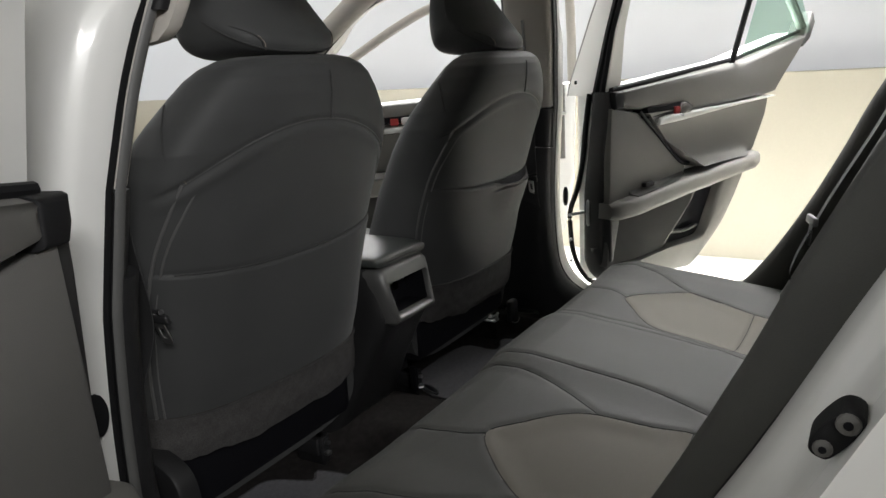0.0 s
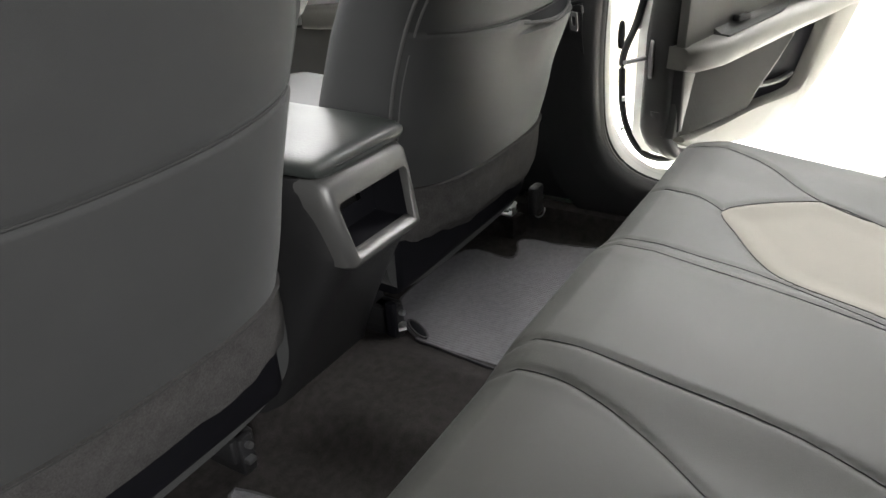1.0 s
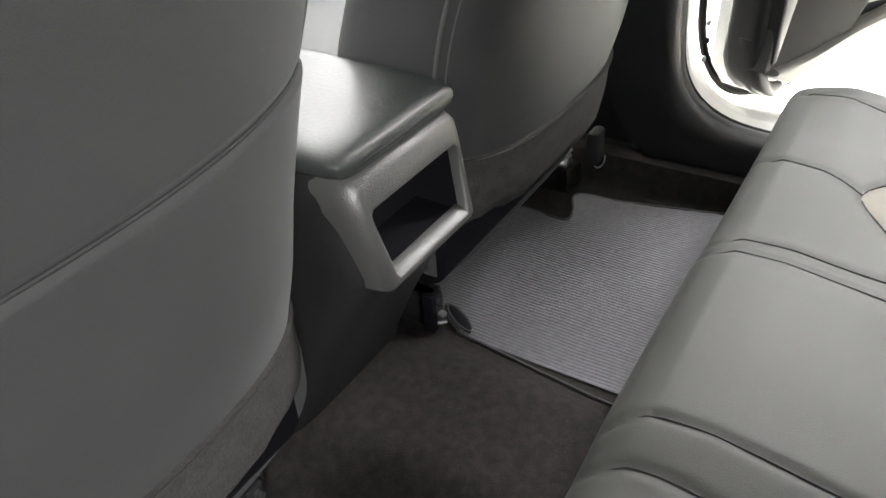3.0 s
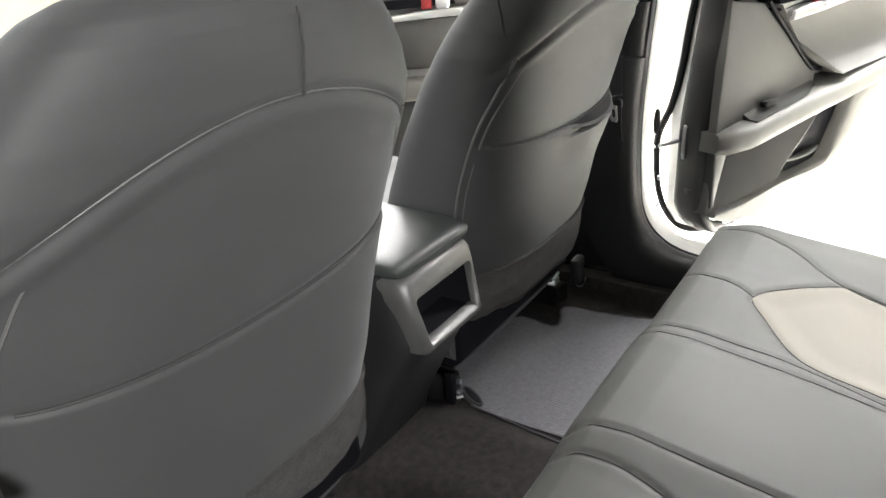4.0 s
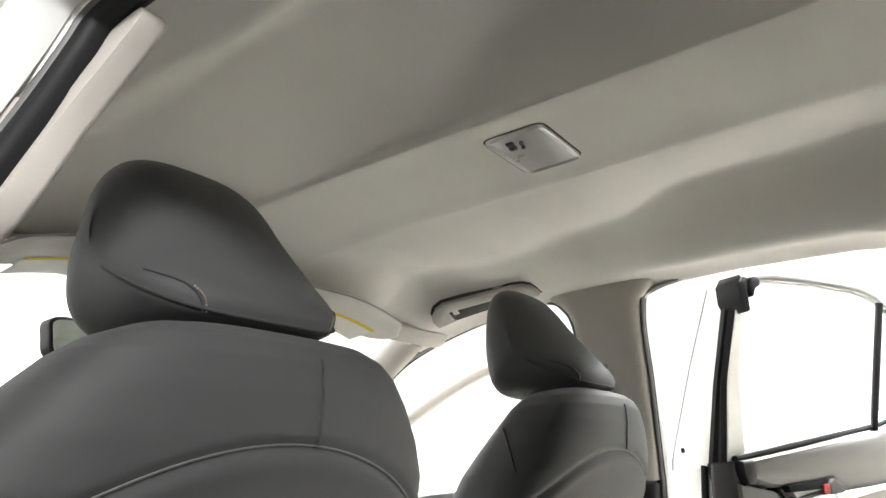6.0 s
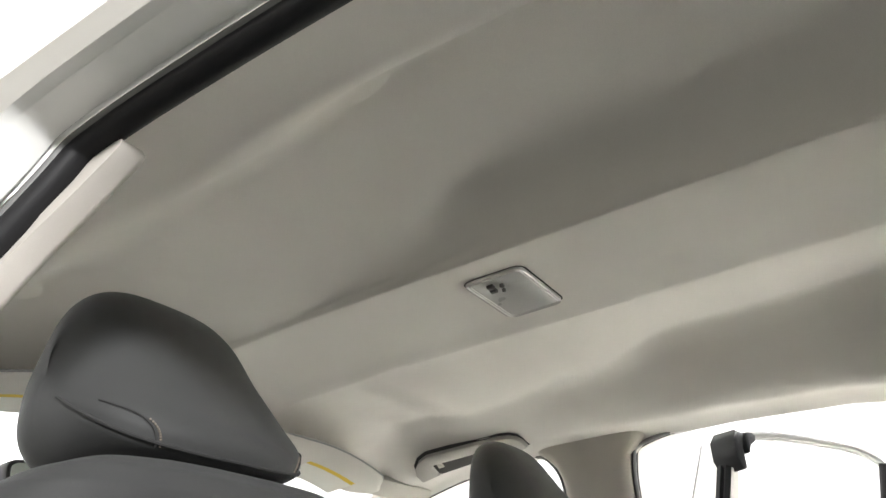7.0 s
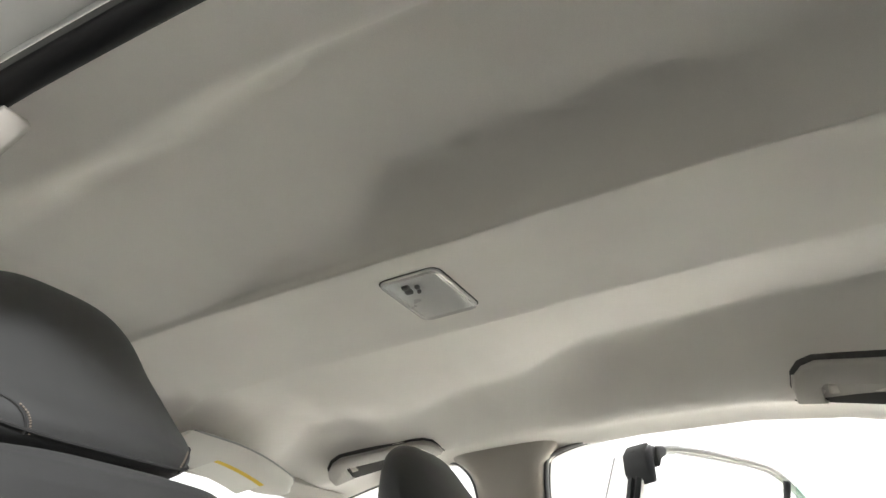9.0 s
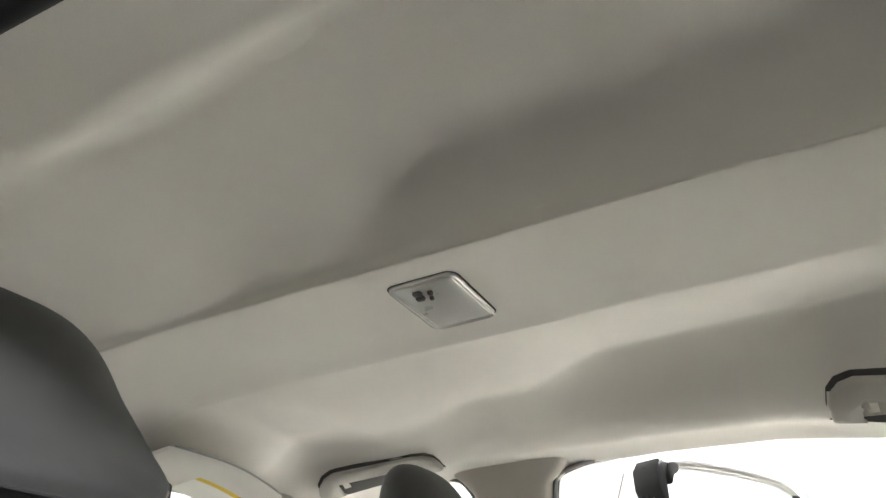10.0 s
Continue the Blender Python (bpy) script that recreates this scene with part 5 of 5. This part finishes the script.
def front_door(s, angle, label):
    mp = door_map((0.93, 1.10), angle, s)
    door = thing("front_door", mp((0.4, 0.06, 0.33)), label, "car door", "front doors")
    shell = [(-0.10, 0.40), (0.0, 0.35), (0.90, 0.33), (1.0, 0.40), (1.04, 0.60), (1.05, 0.955), (0.5, 0.925), (0.0, 0.90), (-0.10, 0.86)]
    part("shell", slab(shell, 0.0, 0.095, 0.02, mp), M_WHITE, door, "white painted door shell")
    part("upper_trim", slab([(0.05, 0.838), (0.5, 0.846), (1.0, 0.852), (1.0, 0.950), (0.5, 0.920), (0.03, 0.898)], 0.08, 0.148, 0.018, mp), M_DOOR, door, "grey vinyl upper door trim")
    part("bright_strip", slab([(0.26, 0.805), (0.27, 0.822), (0.42, 0.836), (1.0, 0.852), (1.0, 0.846), (0.45, 0.815)], 0.12, 0.163, 0.005, mp), M_SILVER, door, "satin silver trim strip")
    # The plate at the handle is flat, its recess shade painted near-black.
    part("handle_recess_shade", slab([(0.22, 0.836), (0.46, 0.846), (0.45, 0.872), (0.22, 0.862)], 0.09, 0.152, 0.003, mp), M_VOID, door, "flat dark plate for the shaded handle recess")
    part("lock_button", block((0.365, 0.145, 0.836), (0.395, 0.158, 0.862), 0.003, mp), M_LOCKRED, door, "red lock indicator")
    part("door_handle", block((0.405, 0.14, 0.836), (0.445, 0.165, 0.866), 0.008, mp), M_SILVER, door, "silver inner door handle")
    part("middle_trim", slab([(0.10, 0.66), (1.0, 0.68), (1.0, 0.838), (0.06, 0.80)], 0.08, 0.130, 0.014, mp), M_DOOR, door, "grey recessed trim")
    rings = []
    for a in np.linspace(0.15, 0.95, 20):
        reach = np.interp(a, [0.15, 0.22, 0.85, 0.95], [0.13, 0.19, 0.19, 0.13])
        rings.append([mp((a, 0.085 + (reach - 0.085) * (0.5 + 0.5 * np.sign(math.cos(q)) * abs(math.cos(q)) ** 0.45), 0.60 + 0.04 * a + 0.03 * np.sign(math.sin(q)) * abs(math.sin(q)) ** 0.6)) for q in np.linspace(0, 2 * math.pi, 24, endpoint=False)])
    part("armrest", loft(rings), M_ARM, door, "pale vinyl armrest")
    part("speaker_panel", slab([(0.03, 0.40), (0.90, 0.37), (0.97, 0.45), (0.97, 0.60), (0.05, 0.58)], 0.08, 0.12, 0.012, mp), M_DOORDARK, door, "dark lower door panel")
    frm = smooth_path([(a, 0.105 + lean(z), z) for a, z in [(-0.02, 0.90), (0.15, 1.02), (0.317, 1.122), (0.43, 1.185), (0.548, 1.236), (0.75, 1.285), (0.93, 1.30), (1.0, 1.285), (1.02, 1.15), (1.03, 0.96)]], 6)
    part("window_frame", tube([mp(p) for p in frm], 0.016, 10), M_TRIMLIGHT, door, "slim grey window frame")
    return door


front_door(1, 30, "open white front door with grey trim panel")
front_door(-1, 30, "open white front door beside the driver seat")

# jamb fittings on the centre pillars and the striker
for s in (1, -1):
    part("check_arm", tube([(s * 0.80, -0.040, 0.580), (s * 0.885, -0.075, 0.577)], 0.005, 8), M_STEEL, car, "steel door check arm")
    part("check_plate", slab(smooth_path([(0.845, 0.545), (0.875, 0.535), (0.902, 0.555), (0.902, 0.60), (0.875, 0.62), (0.845, 0.61)], 4, True), 0.0, 0.008, 0.002, lambda p: (s * p[0], -0.076 - p[1], p[2])), M_STEEL, car, "grey door check plate")
    part("jamb_plug", slab([(0.782 + 0.015 * math.cos(a), 0.640 + 0.028 * math.sin(a)) for a in np.linspace(0, 2 * math.pi, 18, endpoint=False)], 0.0, 0.006, 0.002, lambda p: (s * p[0], -0.033 - p[1], p[2])), M_RUBBER, car, "black rubber jamb plug")
    for x, z, mt in ((0.862, 0.965, M_VOID), (0.80, 0.505, M_STEEL), (0.81, 0.470, M_VOID), (0.80, 0.440, M_STEEL)):
        part("jamb_bolt", slab([(x + 0.0055 * math.cos(a), z + 0.0055 * math.sin(a)) for a in np.linspace(0, 2 * math.pi, 12, endpoint=False)], 0.0, 0.006, 0.002, lambda p: (s * p[0], -0.040 - p[1], p[2])), mt, car)

# ---------------------------------------------------------------- overhead fittings
lamp = thing("dome_lamp", (0, -0.165, 1.34), "rectangular clear dome lamp set in the headliner", "lamp")
corners = ((1, 1, 0), (-1, 1, 90), (-1, -1, 180), (1, -1, 270))
oval = [(sx * 0.0525 + 0.013 * math.cos(radians(q + a)), -0.163 + sy * 0.0295 + 0.013 * math.sin(radians(q + a))) for sx, sy, q in corners for a in np.linspace(0, 90, 7)]
lz = lambda y: float(roof_z(np.array(0.0), np.array(y)))
flat = lambda p: (p[0], p[2], lz(p[2]) + 0.004 - p[1])
part("bezel", slab(inset(oval, -0.0022), -0.004, 0.0050, 0.001, flat), M_GAP, lamp, "thin dark gap round the lamp")
lens = part("lens", slab(oval, 0.0, 0.008, 0.002, flat), M_LENS, lamp, "ribbed clear plastic lens")
for d, r, b in ((0.0020, 0.0022, 0.0072), (0.0064, 0.0011, 0.0078)):
    part("lens_rim", tube([flat(np.array((x, b, y))) for x, y in inset(oval, d)], r, 8, True), M_LENSRIM, lens, "clear bevelled lens rim")
for x, y, w, h in ((-0.046, -0.150, 0.008, 0.010), (-0.034, -0.148, 0.008, 0.010), (-0.040, -0.164, 0.006, 0.006), (-0.027, -0.160, 0.005, 0.005)):
    part("switch", block((x, y - h / 2, lz(y) - 0.0085), (x + w, y + h / 2, lz(y) - 0.003), 0.0015), M_DOORDARK, lamp, "small dark lamp switch")


def grab_handle(s, y0, y1, zr):
    h = thing("grab_handle", (s * 0.52, (y0 + y1) / 2, zr), "pale grey folded grab handle on the roof rail", "grab handle", "grab handles")
    c, half = (y0 + y1) / 2, abs(y1 - y0) / 2

    def on(p):
        """Along the rail, out from the liner, and down across it."""
        ax, y = 0.487 + 0.72 * p[2], c + p[0]
        z = float(roof_z(np.array(ax), np.array(y)))
        x = ax if s > 0 else (ax if ax < 0.40 else 0.40 + (ax - 0.40) * 0.875)
        return (s * (x - 0.62 * p[1]), y, z - 0.78 * p[1])
    def arch(d):
        """Outline of the folded handle: a long grip with a leg down at each end."""
        e, t = half - d, d
        return [(-e, 0.068), (-e, 0.036), (-e + 0.006, 0.018 + t), (-e + 0.020, 0.006 + t), (-e + 0.042, t), (e - 0.042, t), (e - 0.020, 0.006 + t), (e - 0.006, 0.018 + t), (e, 0.036), (e, 0.068),
                (e - 0.004, 0.072), (half - 0.046, 0.072), (half - 0.042, 0.068), (half - 0.042, 0.036), (half - 0.048, 0.030), (-half + 0.048, 0.030), (-half + 0.042, 0.036), (-half + 0.042, 0.068), (-half + 0.046, 0.072), (-e + 0.004, 0.072)]
    # Dark plate behind the grip, larger on top, paints its shadow gap.
    halo = [(-half - 0.002, 0.073), (-half - 0.002, 0.034), (-half + 0.003, 0.013), (-half + 0.017, 0.0), (-half + 0.040, -0.006), (half - 0.040, -0.006), (half - 0.017, 0.0), (half - 0.003, 0.013), (half + 0.002, 0.034), (half + 0.002, 0.073)]
    part("gap_shade", slab(halo, -0.006, 0.0012, 0.001, on), M_GAP, h, "dark plate painted as the handle's shadow gap")
    part("mount", slab([(-half + 0.030, 0.024), (half - 0.030, 0.024), (half - 0.030, 0.073), (-half + 0.030, 0.073)], -0.004, 0.0026, 0.001, on), M_HANDLE, h, "pale handle base plate")
    part("bar", slab(arch(0.001), 0.001, 0.013, 0.0035, on), M_HANDLE, h, "pale folded grip with rounded ends")
    for e in (-1, 1):
        a = e * (half - 0.058)
        part("screw_cover", slab([(a - 0.006, 0.034), (a + 0.006, 0.034), (a + 0.007, 0.050), (a - 0.007, 0.050)], 0.0, 0.008, 0.002, on), M_TRIMLIGHT, h, "pale screw cover")
    return h


grab_handle(1, -0.55, -0.80, 1.28)
grab_handle(1, 0.355, 0.10, 1.27)
grab_handle(-1, -0.535, -0.80, 1.28)


def sun_visor(s):
    v = thing("sun_visor", (s * 0.33, 0.42, 1.25), "pale cloth sun visor with a warning label, folded up", "sun visor", "sun visors")
    zv = lambda x, y: 1.278 - 0.85 * max(x - 0.20, 0) ** 2 - 0.10 * (y - 0.36)
    rings = []
    for x in np.linspace(0.11, 0.415, 30):
        t = (x - 0.11) / 0.305
        y0 = 0.350 + 0.03 * step(0.9, 1, t)
        y1 = 0.500 - 0.06 * t - 0.03 * step(0.88, 1, t)
        th = 0.010 - 0.006 * (step(0.95, 1, t) + step(0.05, 0, t))
        rings.append([(s * x, (y0 + y1) / 2 + (y1 - y0) / 2 * np.sign(math.cos(a)) * abs(math.cos(a)) ** 0.5, zv(x, (y0 + y1) / 2 + (y1 - y0) / 2 * math.cos(a)) + th * math.sin(a)) for a in np.linspace(0, 2 * math.pi, 24, endpoint=False)])
    part("board", loft(rings), M_LINER, v)
    # Grey tube drawn in for the dark gap line round the visor.
    rim = [r[11] for r in rings[1:-1]] + [r[0] for r in rings[1:-1]][::-1]
    part("gap_line", tube(rim, 0.0022, 6, True), M_GREYTAB, v, "grey line for the dark gap round the visor")
    lab = [[(s * x, y, zv(x, y) - 0.0112) for y in (0.412, 0.47)] for x in np.linspace(0.23, 0.36, 6)]
    part("label", sheet(lab), M_LABEL, v, "white warning label", False)
    lab = [[(s * x, y, zv(x, y) - 0.0113) for y in (0.400, 0.411)] for x in np.linspace(0.23, 0.36, 6)]
    part("label_band", sheet(lab), M_YELLOW, v, "yellow label band", False)
    return v


sun_visor(1)
sun_visor(-1)

mirror = thing("rear_view_mirror", (-0.16, 0.52, 1.16), "black framed rear view mirror hanging from the windscreen", "mirror")
mm = Matrix.Translation((-0.150, 0.52, 1.165)) @ Matrix.Rotation(radians(13), 4, "Z") @ Matrix.Rotation(radians(-8), 4, "X")
shape = smooth_path([(-0.125, 0.0), (-0.110, 0.032), (0.0, 0.037), (0.110, 0.032), (0.125, 0.0), (0.110, -0.032), (0.0, -0.036), (-0.110, -0.032)], 5, True)
mmap = lambda p: tuple(mm @ Vector((p[0], -p[1], p[2])))
part("housing", slab(shape, -0.014, 0.004, 0.004, mmap), M_BLACK, mirror, "black mirror housing")
part("mirror_glass", slab(inset(shape, 0.006), 0.0, 0.0055, 0.001, mmap), M_MIRROR, mirror, "greenish mirror glass")
part("stalk", tube([tuple(mm @ Vector((0.03, 0.03, 0.0))), (-0.10, 0.56, 1.215), (-0.08, 0.55, 1.262)], 0.010, 8), M_BLACK, mirror)

# striker on the painted jamb beside the open rear door
e = smooth_path([(-0.829 + 0.74 * (y + 0.822), 0.8145 + 0.74 * (z - 0.817)) for y, z in ((-0.8195, 0.797), (-0.810, 0.796), (-0.803, 0.802), (-0.806, 0.815), (-0.822, 0.835), (-0.833, 0.838), (-0.841, 0.832), (-0.838, 0.820))], 4, True)
jam = lambda p: (STRIKER_X - p[1], p[0], p[2])
STRIKER_X = -0.845
sp = part("striker_plate", slab(e, -0.02, 0.004, 0.002, jam), M_RUBBER, car, "dark oval door striker plate")
for y, z, r in ((-0.8225, 0.8055, 0.0055), (-0.8345, 0.8225, 0.0068)):
    part("striker_bolt", slab([(y + r * math.cos(a), z + r * math.sin(a)) for a in np.linspace(0, 2 * math.pi, 14, endpoint=False)], 0.0, 0.006, 0.002, jam), M_DOOR, sp, "grey striker bolt head")
    part("bolt_socket", slab([(y + r * 0.4 * math.cos(a), z + r * 0.4 * math.sin(a)) for a in np.linspace(0, 2 * math.pi, 10, endpoint=False)], 0.0, 0.0068, 0.0004, jam), M_VOID, sp)
